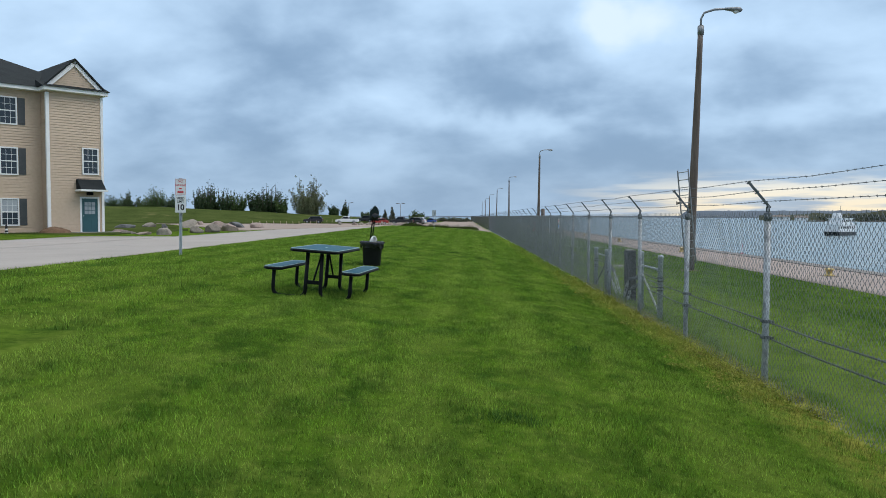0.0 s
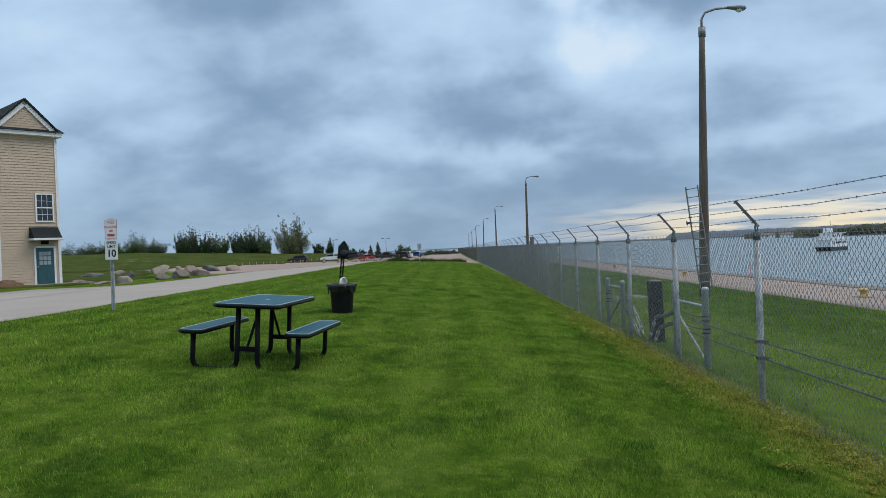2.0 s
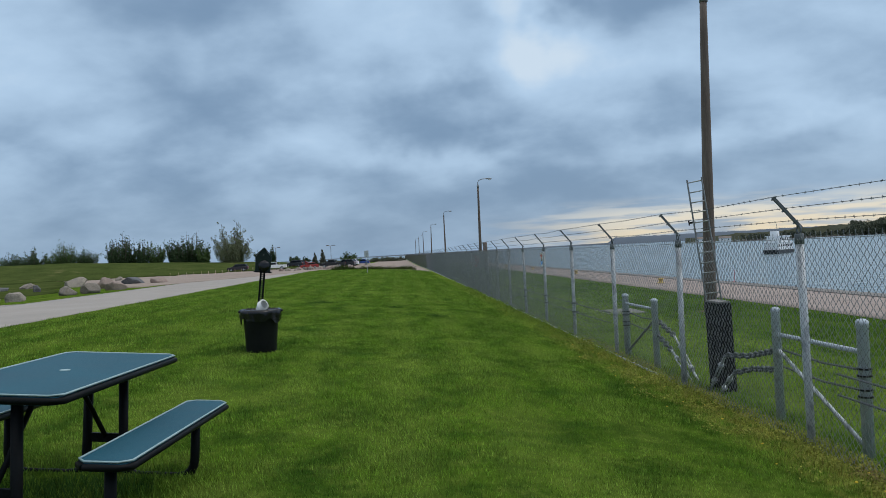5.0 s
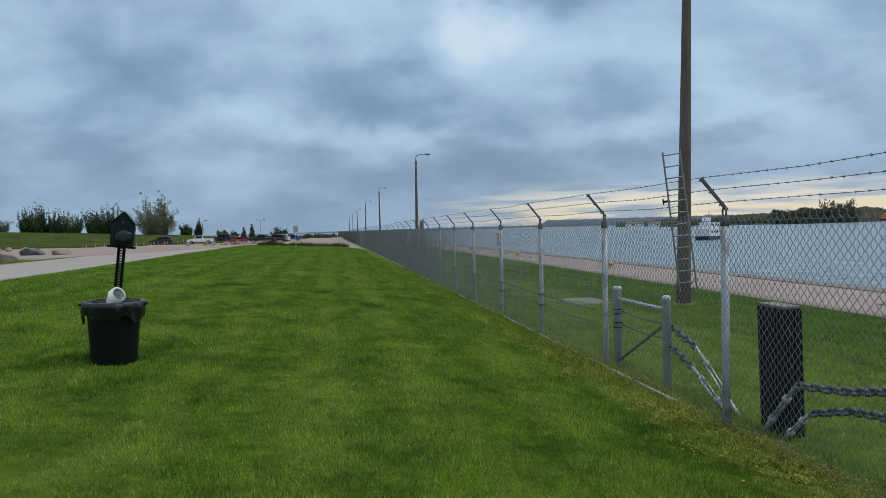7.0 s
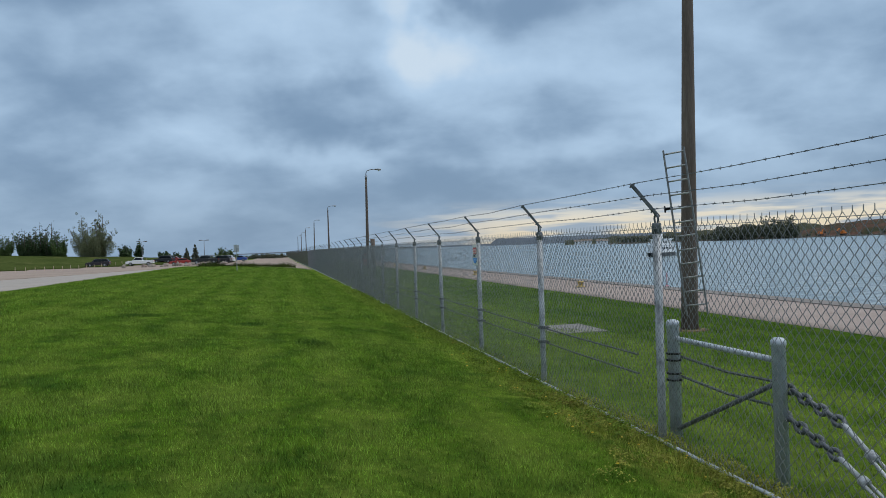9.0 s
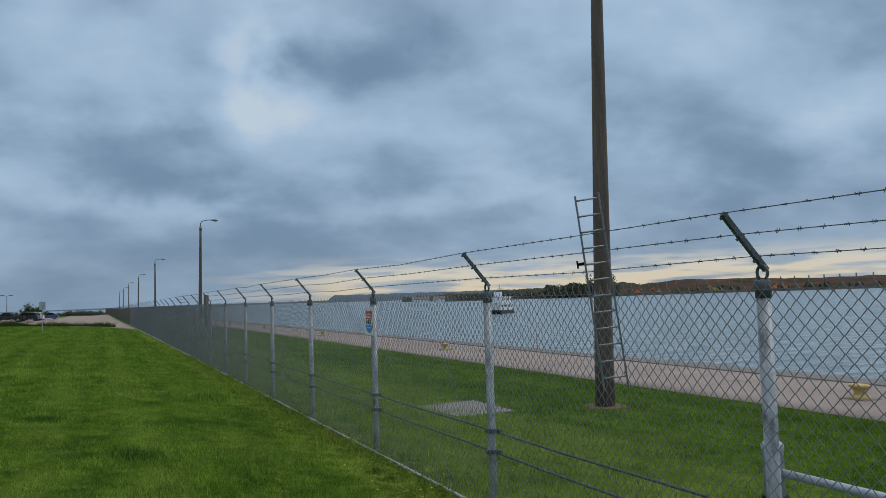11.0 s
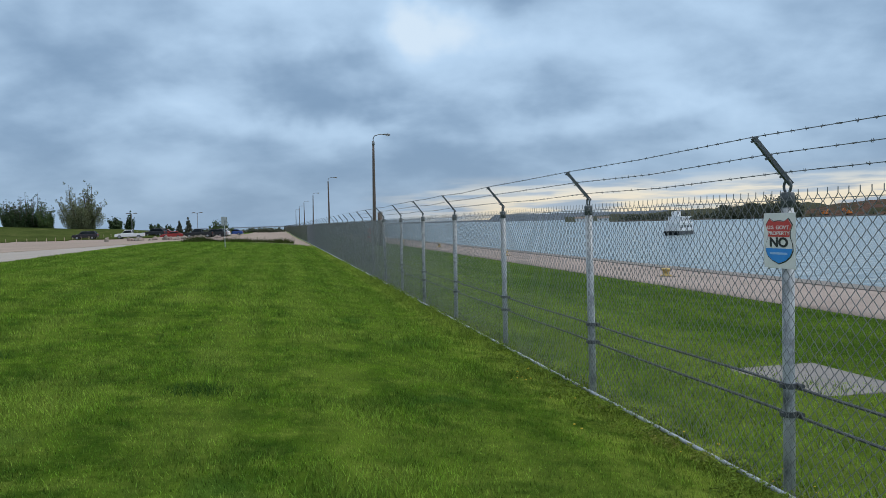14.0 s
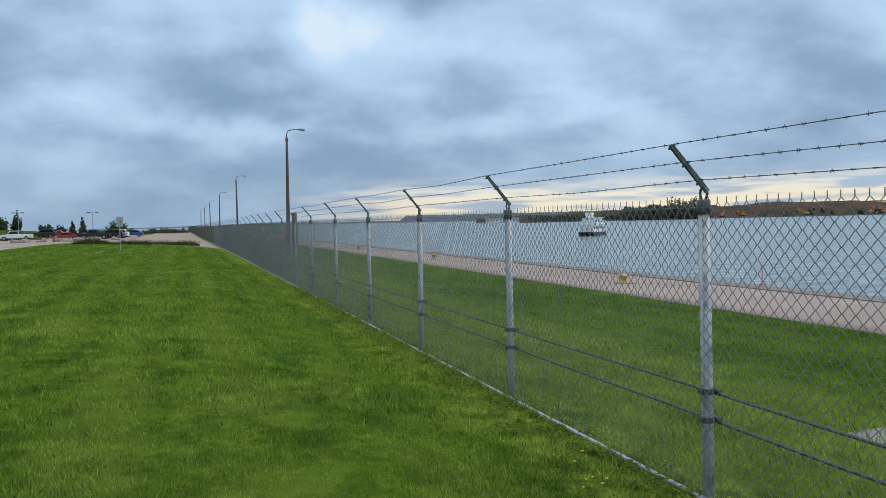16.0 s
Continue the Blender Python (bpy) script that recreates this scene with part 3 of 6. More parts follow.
sheet("parking_lot", steps((-90, -40, 2.5), (-40, -20, 1.0), (-20, -8.0, 0.6)), steps((49, 90, 0.9), (90, 190, 4), (190, 240, 6)), LOT, 0.03, "pinkish brown gravel parking lot",
      inside=lambda x, y: bank_z(x, y) < 0.45 and x > -22 - (y - 57) * 0.42 + noise.noise((x * 0.3, y * 0.3, 0)) and y > 58.5 + (x + 13.6) * 3.6 and y > 50 - (x + 13.8) * 2.0 + noise.noise((x, y, 5.0)))
sheet("grass_bank", steps((-300, -120, 12), (-120, -24, 3.0)), steps((120, 260, 4)), BERMGRASS, 0.22, "rough grassy bank with bushes on it", 0.10,
      inside=lambda x, y: bank_z(x, y) > 0.22)
sheet("rough_ground", steps((-150, -60, 6), (-60, -18.4, 1.6)), steps((41, 150, 2.2), (150, 262, 4)), BERMGRASS, 0.055, "rough olive-green grass behind the boulders", 0.03,
      inside=lambda x, y: x < -21.4 - (y - 57) * 0.42)
sheet("gravel_lot", steps((-7.9, -3, 0.8), (-3, 3.72, 0.56)), steps((88, 190, 4), (190, 430, 14)), LOT, 0.03, "brown gravel ground past the lawn")
sheet("quay_walk", steps((11.9, 15.7, 0.7)), steps((-120, 60, 5), (60, 430, 15)), GRAVEL, 0.008, "pinkish gravel walk along the quay")


def quay():
    bm = bmesh.new()
    box(bm, (15.7, -120, -0.9), (16.5, 430, -0.66), 0.03)
    part("quay_cap", bm, CAP, None, "worn concrete cap along the quay edge", kind="structure")
    bm = bmesh.new()
    box(bm, (16.0, -120, -6), (16.35, 430, -0.9))
    for k in range(180):
        y = -60 + k * 1.2
        box(bm, (16.35, y, -6), (16.47, y + 0.6, -0.92))
    part("quay_wall", bm, QUAY, None, "rusty sheet pile quay wall", kind="structure")


quay()
water = raw("water", [(x, y, WATER_Z) for y in (-600, 4500) for x in (-4000, 4500)], [(0, 1, 3, 2)], WATER, None, "rippled blue-grey harbour water", "structure", "water")


def ridge(name, mat, az0, az1, dist, height, deep, label, seed, steps_n=90, rows=7, wob=0.25):
    """A far bank or hill: a rounded landform that stands along an arc round the walk."""
    verts, faces = [], []
    for i in range(steps_n + 1):
        f = i / steps_n
        a = radians(az0 + (az1 - az0) * f)
        h = height(f) * (1 + wob * noise.fractal((f * 14, seed, 0.3), 1.0, 2.0, 4))
        for j in range(rows + 1):
            g = j / rows
            d = dist(f) + deep * g
            verts.append((0.9 + d * math.sin(a), 26 + d * math.cos(a), WATER_Z - 1 + (h + 1) * (math.sin(min(1.0, g * 1.7) * 1.5708) ** 0.8) * (1 + 0.10 * noise.noise((f * 60, g * 4, seed)))))
    n = rows + 1
    for i in range(steps_n):
        for j in range(rows):
            faces.append((i * n + j, i * n + j + 1, (i + 1) * n + j + 1, (i + 1) * n + j))
    ob = raw(name, verts, faces, mat, None, label, "structure", "hill")
    ob.data.shade_smooth()
    return ob


ridge("far_shore", FARHILL, -60, 24, lambda f: 3600, lambda f: 5 + 3 * math.sin(f * 9), 500, "low shore on the horizon, blue-grey with haze", 2.0)
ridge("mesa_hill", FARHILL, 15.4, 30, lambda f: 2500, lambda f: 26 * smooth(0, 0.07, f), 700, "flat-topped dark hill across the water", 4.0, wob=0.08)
ridge("green_bank", GREENBANK, 21.5, 41, lambda f: 900 - 190 * f, lambda f: 6 + 9 * f * smooth(1.0, 0.8, f), 160, "scrubby green-brown bank across the harbour", 6.0)
ridge("red_bank", REDBANK, 34, 100, lambda f: 700, lambda f: (2 + 9.0 * smooth(0, 0.12, f)) + 1.5 * math.sin(f * 11), 170, "bare reddish earth bank across the harbour", 8.0, 160, wob=0.14)

# ---- the fence ----
PITCH, FIRST, COUNT = 3.05, 8.92 - 3.05 * 6, 150
FH = 2.0
fence = empty("chain_link_fence", "galvanised chain-link fence topped with three strands of barbed wire", "fence", kind="")
fence.location = (FENCE_X, FIRST, ground_z(FENCE_X, FIRST))
FINV = fence.location.copy()


def fence_base(y):
    return ground_z(FENCE_X, y)


def link_panel(fine):
    """Woven wire of one bay: zigzag pickets where fine, crossing straight wires where not."""
    V, F = [], []

    def bar(p, q, r, n=3):
        p, q = Vector(p), Vector(q)
        d = (q - p).normalized()
        s = Vector((1, 0, 0))
        u = d.cross(s)
        b = len(V)
        for c in (p, q):
            for k in range(n):
                a = 6.28318 * k / n
                V.append(c + r * (math.cos(a) * s + math.sin(a) * u))
        for k in range(n):
            F.append((b + k, b + (k + 1) % n, b + n + (k + 1) % n, b + n + k))

    if fine:
        w, r = 0.0412, 0.0029
        cols, rows = int(PITCH / w), int((FH - 0.075) / w)
        for c in range(cols):
            base = len(V)
            pts = [(0.003 * (1 if (i + c) % 2 else -1), c * w + ((i + c) % 2) * w, 0.02 + i * w) for i in range(rows + 1)]
            tip = pts[-1]
            if (rows + c) % 2 == 0:
                pts.append((tip[0] + 0.004, tip[1] + 0.004, tip[2] + 0.036))
            for x, y, z in pts:
                for k in range(4):
                    a = 6.28318 * k / 4 + 0.5
                    V.append(Vector((x + r * math.cos(a), y + r * math.sin(a), z)))
            for i in range(len(pts) - 1):
                for k in range(4):
                    F.append((base + 4 * i + k, base + 4 * i + (k + 1) % 4, base + 4 * i + 4 + (k + 1) % 4, base + 4 * i + 4 + k))
    else:
        w, h = 0.0824, FH - 0.06
        for sgn in (1, -1):
            k = -int(h / w)
            while k * w < PITCH:
                y0, y1, z0, z1 = k * w, k * w + h, 0.02, 0.02 + h
                if y0 < 0:
                    z0, y0 = z0 - k * w, 0.0
                if y1 > PITCH:
                    z1, y1 = z1 - (y1 - PITCH), PITCH
                if y1 > y0:
                    if sgn < 0:
                        y0, y1 = PITCH - y0, PITCH - y1
                    bar((0.002 * sgn, y0, z0), (0.002 * sgn, y1, z1), 0.0023)
                k += 1
    return V, F


def build_fence():
    bm = bmesh.new()
    tube(bm, [(0, 0, -0.3), (0, 0, 0.5), (0, 0, FH - 0.10)], 0.0365, 12)
    post0 = part("post", bm, GALV, fence, smooth=True)
    bm = bmesh.new()
    lathe(bm, [(0.041, 0), (0.041, 0.085), (0.034, 0.095)], 12, (0, 0, FH - 0.155))
    ring = [(0, 0.034 * math.cos(a), FH - 0.025 + 0.040 * math.sin(a)) for a in np.linspace(-0.9, 4.1, 11)]
    tube(bm, ring, 0.009, 6)
    cap0 = part("post_cap", bm, ARM, post0, smooth=True)
    bm = bmesh.new()
    a = Vector((0.025, 0, FH - 0.01))
    d = Vector((-0.62, 0, 0.78)).normalized()
    q = Matrix.Translation(a) @ d.to_track_quat("Z", "X").to_matrix().to_4x4()
    box(bm, (-0.015, -0.013, 0), (-0.010, 0.013, 0.375), 0.0, q)
    box(bm, (-0.015, -0.015, 0), (0.011, -0.012, 0.375), 0.0, q)
    box(bm, (-0.015, 0.012, 0), (0.011, 0.015, 0.375), 0.0, q)
    for f in (0.07, 0.215, 0.355):
        box(bm, (-0.03, -0.006, f), (0.022, 0.006, f + 0.014), 0.0, q)
    arm0 = part("barb_arm", bm, ARM, post0, "dark weathered steel arm leaning outwards")
    bm = bmesh.new()
    tube(bm, [(0, 0, -0.018), (0, 0, 0.018)], 0.044, 10)
    box(bm, (-0.055, -0.018, -0.012), (0.062, 0.018, 0.012))
    tube(bm, [(0.055, -0.06, 0), (0.055, 0.06, 0)], 0.016, 6)
    clamp0 = part("cable_clamp", bm, CABLE, post0, "black wire rope clamp")
    clamp0.location.z = 0.55
    share(clamp0, post0, Matrix.Translation((0, 0, 0.73)))
    V, F = link_panel(True)
    fine = raw("chain_link_mesh", V, F, WIRE, fence, "", "stuff")
    fine.data.shade_smooth()
    V, F = link_panel(False)
    coarse = raw("chain_link_mesh", V, F, WIRE, fence, "", "stuff")
    first = {"fine": True, "coarse": True}
    fob = {"fine": fine, "coarse": coarse}
    for i in range(COUNT):
        y = FIRST + PITCH * i
        m = Matrix.Translation((0, y - FINV.y, fence_base(y) - FINV.z)) @ Matrix.Rotation(radians(random.uniform(-0.5, 0.5)), 4, "Y")
        cable = not (14.0 < y < 21.5)
        if i == 0:
            post0.matrix_basis = m
        else:
            p = share(post0, fence, m)
            share(cap0, p, Matrix())
            share(arm0, p, Matrix.Rotation(radians(random.uniform(-14, -9)), 4, "Z"))
            if cable:
                share(clamp0, p, Matrix.Translation((0, 0, 0.55)))
                share(clamp0, p, Matrix.Translation((0, 0, 0.73)))
        z1 = fence_base(y + PITCH)
        shear = Matrix.Identity(4)
        shear[2][1] = (z1 - fence_base(y)) / PITCH
        mm = Matrix.Translation((-0.042, y - FINV.y, fence_base(y) - FINV.z)) @ shear
        key = "fine" if 2 < y < 104 else "coarse"
        if first[key]:
            fob[key].matrix_basis, first[key] = mm, False
        else:
            share(fob[key], fence, mm)
    # barbed strands, with barbs where the walk passes
    end = FIRST + PITCH * (COUNT - 1)
    for f in (0.075, 0.22, 0.360):
        px, pz = 0.025 + d.x * f - 0.015, FH - 0.01 + d.z * f + 0.012
        bm = bmesh.new()
        pts = []
        for i in range(COUNT):
            y = FIRST + PITCH * i
            pts.append((px, y - FINV.y, pz + fence_base(y) - FINV.z))
            if i < COUNT - 1:
                y2 = y + PITCH / 2
                pts.append((px, y2 - FINV.y, pz - 0.012 * (1 + math.sin(i * 2.1 + f * 9)) + fence_base(y2) - FINV.z))
        tube(bm, pts, 0.0032, 4)
        y = 4.0
        while y < 52:
            k = (y - FIRST) / PITCH
            i = int(k)
            s = 1 - abs(2 * (k - i) - 1)
            z = pz - 0.012 * (1 + math.sin(i * 2.1 + f * 9)) * s + fence_base(y) - FINV.z
            for q in range(2):
                a = random.uniform(0, 3.14)
                v = Vector((math.cos(a), random.uniform(-0.5, 0.5), math.sin(a))) * 0.0115
                c = Vector((px, y - FINV.y + 0.012 * q, z))
                tube(bm, [c - v, c + v], 0.0018, 3, False)
            tube(bm, [(px, y - FINV.y - 0.008, z), (px, y - FINV.y + 0.02, z)], 0.0048, 4, False)
            y += 0.125
        part("barbed_wire", bm, DARKWIRE, fence, "dark barbed wire strand")
    # top tension wire and bottom rail
    bm = bmesh.new()
    tube(bm, [(-0.04, FIRST + PITCH * i - FINV.y, FH - 0.11 + fence_base(FIRST + PITCH * i) - FINV.z) for i in range(COUNT)], 0.003, 4)
    part("tension_wire", bm, WIRE, fence)
    bm = bmesh.new()
    tube(bm, [(-0.045, y - FINV.y, 0.046 + fence_base(y) - FINV.z) for y in np.arange(19.0, end, 3.05)], 0.017, 8)
    part("bottom_rail", bm, STUBGALV, fence, "pale galvanised bottom rail", smooth=True)
    for z in (0.55, 0.73):
        for y0, y1 in ((FIRST, 14.65), (21.65, end)):
            bm = bmesh.new()
            pts = []
            n = int((y1 - y0) / PITCH) * 2
            for i in range(n + 1):
                y = y0 + (y1 - y0) * i / n
                k = ((y - FIRST) / PITCH) % 1
                pts.append((0.058, y - FINV.y, z - 0.03 * math.sin(3.1416 * k) + fence_base(y) - FINV.z))
            tube(bm, pts, 0.0105, 6)
            part("barrier_cable", bm, CABLE, fence, "dark steel wire rope")


build_fence()

# ---- the light poles ----


def light_pole(x, y, lean):
    z = ground_z(x, y)
    t = empty("light_pole", "tall weathered timber light pole with a cobra-head street lamp", "light pole", "light poles along the quay", pose(x, y, z))
    top = 9.3
    bm = bmesh.new()
    tube(bm, [(lean * f, 0, -0.3 + (top + 0.3) * f) for f in np.linspace(0, 1, 9)], 0.185, 16, True, 0.095)
    pole = part("pole", bm, POLE, t, smooth=True)
    bm = bmesh.new()
    pts = [(lean + 0.0, 0, top - 0.3), (lean + 0.0, 0, top + 0.25), (lean + 0.12, 0, top + 0.48), (lean + 0.5, 0, top + 0.60), (lean + 0.95, 0, top + 0.62)]
    tube(bm, pts, 0.042, 8)
    tube(bm, [(lean, 0, top - 0.35), (lean, 0, top - 0.02)], 0.12, 12)
    part("lamp_arm", bm, LAMPMAT, t, "bent grey steel arm", smooth=True)
    bm = bmesh.new()
    m = Matrix.Translation((lean + 1.2, 0, top + 0.60)) @ Matrix.Rotation(radians(4), 4, "Y")
    lathe(bm, [(0.02, -0.34), (0.07, -0.30), (0.10, -0.1), (0.14, 0.10), (0.13, 0.26), (0.05, 0.34)], 14, m=m @ Matrix.Rotation(radians(90), 4, "Y") @ Matrix.Diagonal((0.72, 1, 1, 1)))
    head = part("lamp_head", bm, LAMPMAT, t, "grey cobra-head lamp housing", smooth=True)
    bm = bmesh.new()
    lathe(bm, [(0.11, 0), (0.10, -0.05), (0.05, -0.09)], 14, (lean + 1.3, 0, top + 0.54))
    part("lamp_lens", bm, PVC, head, smooth=True)
    return t


pole = light_pole(9.25, 29.72, 0.30)
for k in range(1, 7):
    light_pole(9.25, 29.72 + 60.5 * k, random.uniform(-0.1, 0.25))


def ladder():
    t = empty("ladder", "grey aluminium ladder strapped to the timber light pole", "ladder")
    t.matrix_basis = pose(9.04, 29.33, -0.28, 0, 0, -40) @ pose(0, 0, 0, 0, -6.0, 0)
    # rails run along z, rungs along x
    for x in (-0.05, 0.37):
        bm = bmesh.new()
        box(bm, (x - 0.016, -0.03, 0), (x + 0.016, 0.03, 3.50), 0.005)
        part("rail", bm, RAILDARK, t)
    for k in range(12):
        bm = bmesh.new()
        z = 0.22 + k * 0.29
        tube(bm, [(-0.05, 0, z), (0.37, 0, z)], 0.017, 8)
        part("rung", bm, LADDERMAT, t, smooth=True)
    bm = bmesh.new()
    box(bm, (-0.20, -0.02, 2.25), (-0.05, 0.16, 2.30), 0.004)
    box(bm, (-0.20, -0.02, 2.20), (-0.17, 0.02, 2.34), 0.004)
    part("bracket", bm, BLACKSTEEL, t, "black hook bracket")


ladder()


def pad(name, x0, x1, y0, y1, h, label, mat=SLAB):
    bm = bmesh.new()
    z = ground_z((x0 + x1) / 2, (y0 + y1) / 2)
    box(bm, (x0, y0, z - 0.25), (x1, y1, z + h), 0.02)
    return tagged(part(name, bm, mat), label, "slab", kind="structure")


pad("concrete_pad", 6.1, 7.42, 29.75, 31.35, 0.015, "square grey concrete pad set in the grass")
bm = bmesh.new()
lathe(bm, [(0.42, -0.10), (0.40, 0.012), (0.28, 0.02)], 22, (9.25, 29.72, ground_z(9.25, 29.72)))
tagged(part("pole_footing", bm, DIRT), "low round earth-stained footing of the light pole", "footing", kind="structure")

# ---- cable anchors behind the fence ----


def pipe_frame(ya, yb, inner, px, thick, tall):
    """Two short thick pipes with a rail and a diagonal; inner is the one that holds the chains."""
    z = ground_z(px, ya)
    t = empty("cable_anchor_frame", "galvanised pipe frame that anchors the barrier cables", "barrier frame", "cable anchor frames", pose(px, ya, z))
    L = yb - ya
    for y in (0, L):
        bm = bmesh.new()
        r = thick * (0.9 if (y > 0) == (inner == "b") else 1.0)
        lathe(bm, [(r, -0.3), (r, tall - 0.06), (r + 0.004, tall - 0.055), (r + 0.004, tall - 0.025), (r * 0.7, tall - 0.005), (0.01, tall)], 16, (0, y, 0))
        part("pipe_post", bm, STUBGALV, t, smooth=True)
    bm = bmesh.new()
    tube(bm, [(0, 0, 0.90), (0, L, 0.90)], 0.023, 10)
    part("pipe_rail", bm, STUBGALV, t, smooth=True)
    bm = bmesh.new()
    a, b = ((0, 0, 0.06), (0, L, 0.75)) if inner == "b" else ((0, L, 0.06), (0, 0, 0.75))
    tube(bm, [a, b], 0.020, 8)
    part("diagonal_brace", bm, CABLE if inner == "a" else GALV, t, smooth=True)
    for z0 in (0.55, 0.73):
        bm = bmesh.new()
        yo = 0 if inner == "b" else L
        for s in (-0.05, 0.05):
            tube(bm, [((thick + 0.006) * math.cos(a), yo + (thick + 0.006) * math.sin(a), z0 + s * 0.6) for a in np.linspace(0, 6.2, 15)], 0.010, 6)
        part("cable_band", bm, BLACKSTEEL, t, "black cable band", smooth=True)
        bm = bmesh.new()
        tube(bm, [(0.06, 0, z0), (0.06, L / 2, z0 - 0.03), (0.06, L, z0)], 0.0125, 6)
        part("barrier_cable", bm, CABLE, t)
    return t


pipe_frame(14.65, 16.15, "b", 4.3, 0.050, 1.19)
pipe_frame(19.85, 21.35, "a", 4.26, 0.056, 1.07)


def chain(name, pts, label, link=0.075, r=0.0115):
    bm = bmesh.new()
    pts = [Vector(p) for p in pts]
    k = 0
    for a, b in zip(pts, pts[1:]):
        n = max(1, int((b - a).length / (link * 0.78)))
        d = (b - a).normalized()
        s = d.orthogonal().normalized()
        for i in range(n):
            c = a + (b - a) * ((i + 0.5) / n)
            side = s if k % 2 else d.cross(s)
            loop = [c + d * (link * 0.5 * math.cos(q)) + side * (link * 0.30 * math.sin(q)) for q in np.linspace(0, 6.28318, 11)]
            tube(bm, loop, r, 5, False)
            k += 1
    return tagged(part(name, bm, CHAIN, smooth=True), label, "chain")


gz = ground_z(4.35, 18)
chain("anchor_chain", [(4.3, 16.2, gz + 0.72), (4.36, 16.9, gz + 0.57), (4.32, 17.50, gz + 0.50)], "dark chain between the pipe frame and the anchor post", 0.10, 0.017)
chain("anchor_chain", [(4.3, 16.2, gz + 0.52), (4.38, 16.9, gz + 0.42), (4.34, 17.34, gz + 0.30)], "dark chain between the pipe frame and the anchor post", 0.10, 0.017)
chain("anchor_chain", [(4.32, 19.95, gz + 0.73), (4.36, 19.35, gz + 0.55)], "dark chain down to the ground anchor", 0.10, 0.017)
chain("anchor_chain", [(4.28, 19.95, gz + 0.55), (4.30, 19.32, gz + 0.34)], "dark chain down to the ground anchor", 0.10, 0.017)


def turnbuckle(a, b):
    bm = bmesh.new()
    a, b = Vector(a), Vector(b)
    tube(bm, [a, a + (b - a) * 0.25], 0.018, 8)
    for s in (-0.022, 0.022):
        o = Vector((s, 0, 0))
        tube(bm, [a + (b - a) * 0.25 + o, a + (b - a) * 0.7 + o], 0.011, 6)
    tube(bm, [a + (b - a) * 0.24, a + (b - a) * 0.30], 0.036, 8)
    tube(bm, [a + (b - a) * 0.66, a + (b - a) * 0.73], 0.036, 8)
    tube(bm, [a + (b - a) * 0.7, b], 0.018, 8)
    return tagged(part("turnbuckle", bm, GALV, smooth=True), "galvanised turnbuckle running down to the ground", "turnbuckle")


turnbuckle((4.32, 17.50, gz + 0.50), (4.30, 17.98, gz - 0.02))
turnbuckle((4.34, 17.34, gz + 0.30), (4.33, 17.72, gz - 0.02))
turnbuckle((4.36, 19.35, gz + 0.55), (4.36, 18.45, gz - 0.02))
turnbuckle((4.30, 19.32, gz + 0.34), (4.30, 18.55, gz - 0.02))


def anchor_post():
    t = empty("anchor_post", "thick black ribbed anchor post with a pale worn top", "post", m=pose(4.46, 17.92, gz, 0, -1.0, 0))
    bm = bmesh.new()
    box(bm, (-0.085, -0.21, -0.3), (0.085, 0.21, 1.125), 0.012)
    part("black_core", bm, BLACKPOST, t)
    for k in range(7):
        bm = bmesh.new()
        y = -0.195 + k * 0.058
        box(bm, (-0.100, y, -0.3), (-0.083, y + 0.036, 1.12), 0.004)
        part("rib", bm, BLACKPOST, t)
    for x in (-0.06, 0.0):
        bm = bmesh.new()
        box(bm, (x, -0.226, -0.3), (x + 0.036, -0.208, 1.12), 0.004)
        part("rib", bm, BLACKPOST, t)
    bm = bmesh.new()
    box(bm, (-0.078, -0.20, 1.12), (0.078, 0.20, 1.145), 0.008)
    part("pale_top", bm, SLAB, t, "pale worn top")


anchor_post()

# ---- picnic table, bin, dispenser, road sign ----


def bent(bm, pts, r, n=10, bend=0.09):
    """A tube through points with rounded corners."""
    pts = [Vector(p) for p in pts]
    out = [pts[0]]
    for a, b, c in zip(pts, pts[1:], pts[2:]):
        p, q = b + (a - b).normalized() * bend, b + (c - b).normalized() * bend
        out += [p.lerp(b, t).lerp(b.lerp(q, t), t) for t in np.linspace(0, 1, 6)]
    tube(bm, out + [pts[-1]], r, n)


def coated_slab(name, parent, lx, ly, z, label):
    """A coated sheet top with a rolled rim; its worn edge is a sub-part."""
    c = 0.05
    ring = [(-lx + c, -ly), (lx - c, -ly), (lx, -ly + c), (lx, ly - c), (lx - c, ly), (-lx + c, ly), (-lx, ly - c), (-lx, -ly + c)]
    bm = bmesh.new()
    top = [bm.verts.new((x, y, z)) for x, y in ring]
    low = [bm.verts.new((x, y, z - 0.05)) for x, y in ring]
    bm.faces.new(top)
    bm.faces.new(low[::-1])
    for k in range(8):
        bm.faces.new((low[k], low[(k + 1) % 8], top[(k + 1) % 8], top[k]))
    bmesh.ops.bevel(bm, geom=list(bm.edges), offset=0.008, segments=2, affect="EDGES")
    ob = part(name, bm, TABLEGREEN, parent, label)
    bm = bmesh.new()
    tube(bm, [(x * 0.997, y * 0.997, z + 0.001) for x, y in ring + ring[:1]], 0.006, 6, False)
    part("worn_rim", bm, EDGEPALE, ob, "pale worn rim", smooth=True)
    bm = bmesh.new()
    ring2 = [(x * 1.004, y * 1.004, z - 0.028) for x, y in ring + ring[:1]]
    tube(bm, ring2, 0.020, 6, False)
    part("rolled_edge", bm, BLACKSTEEL, ob, "black rolled edge", smooth=True)
    return ob


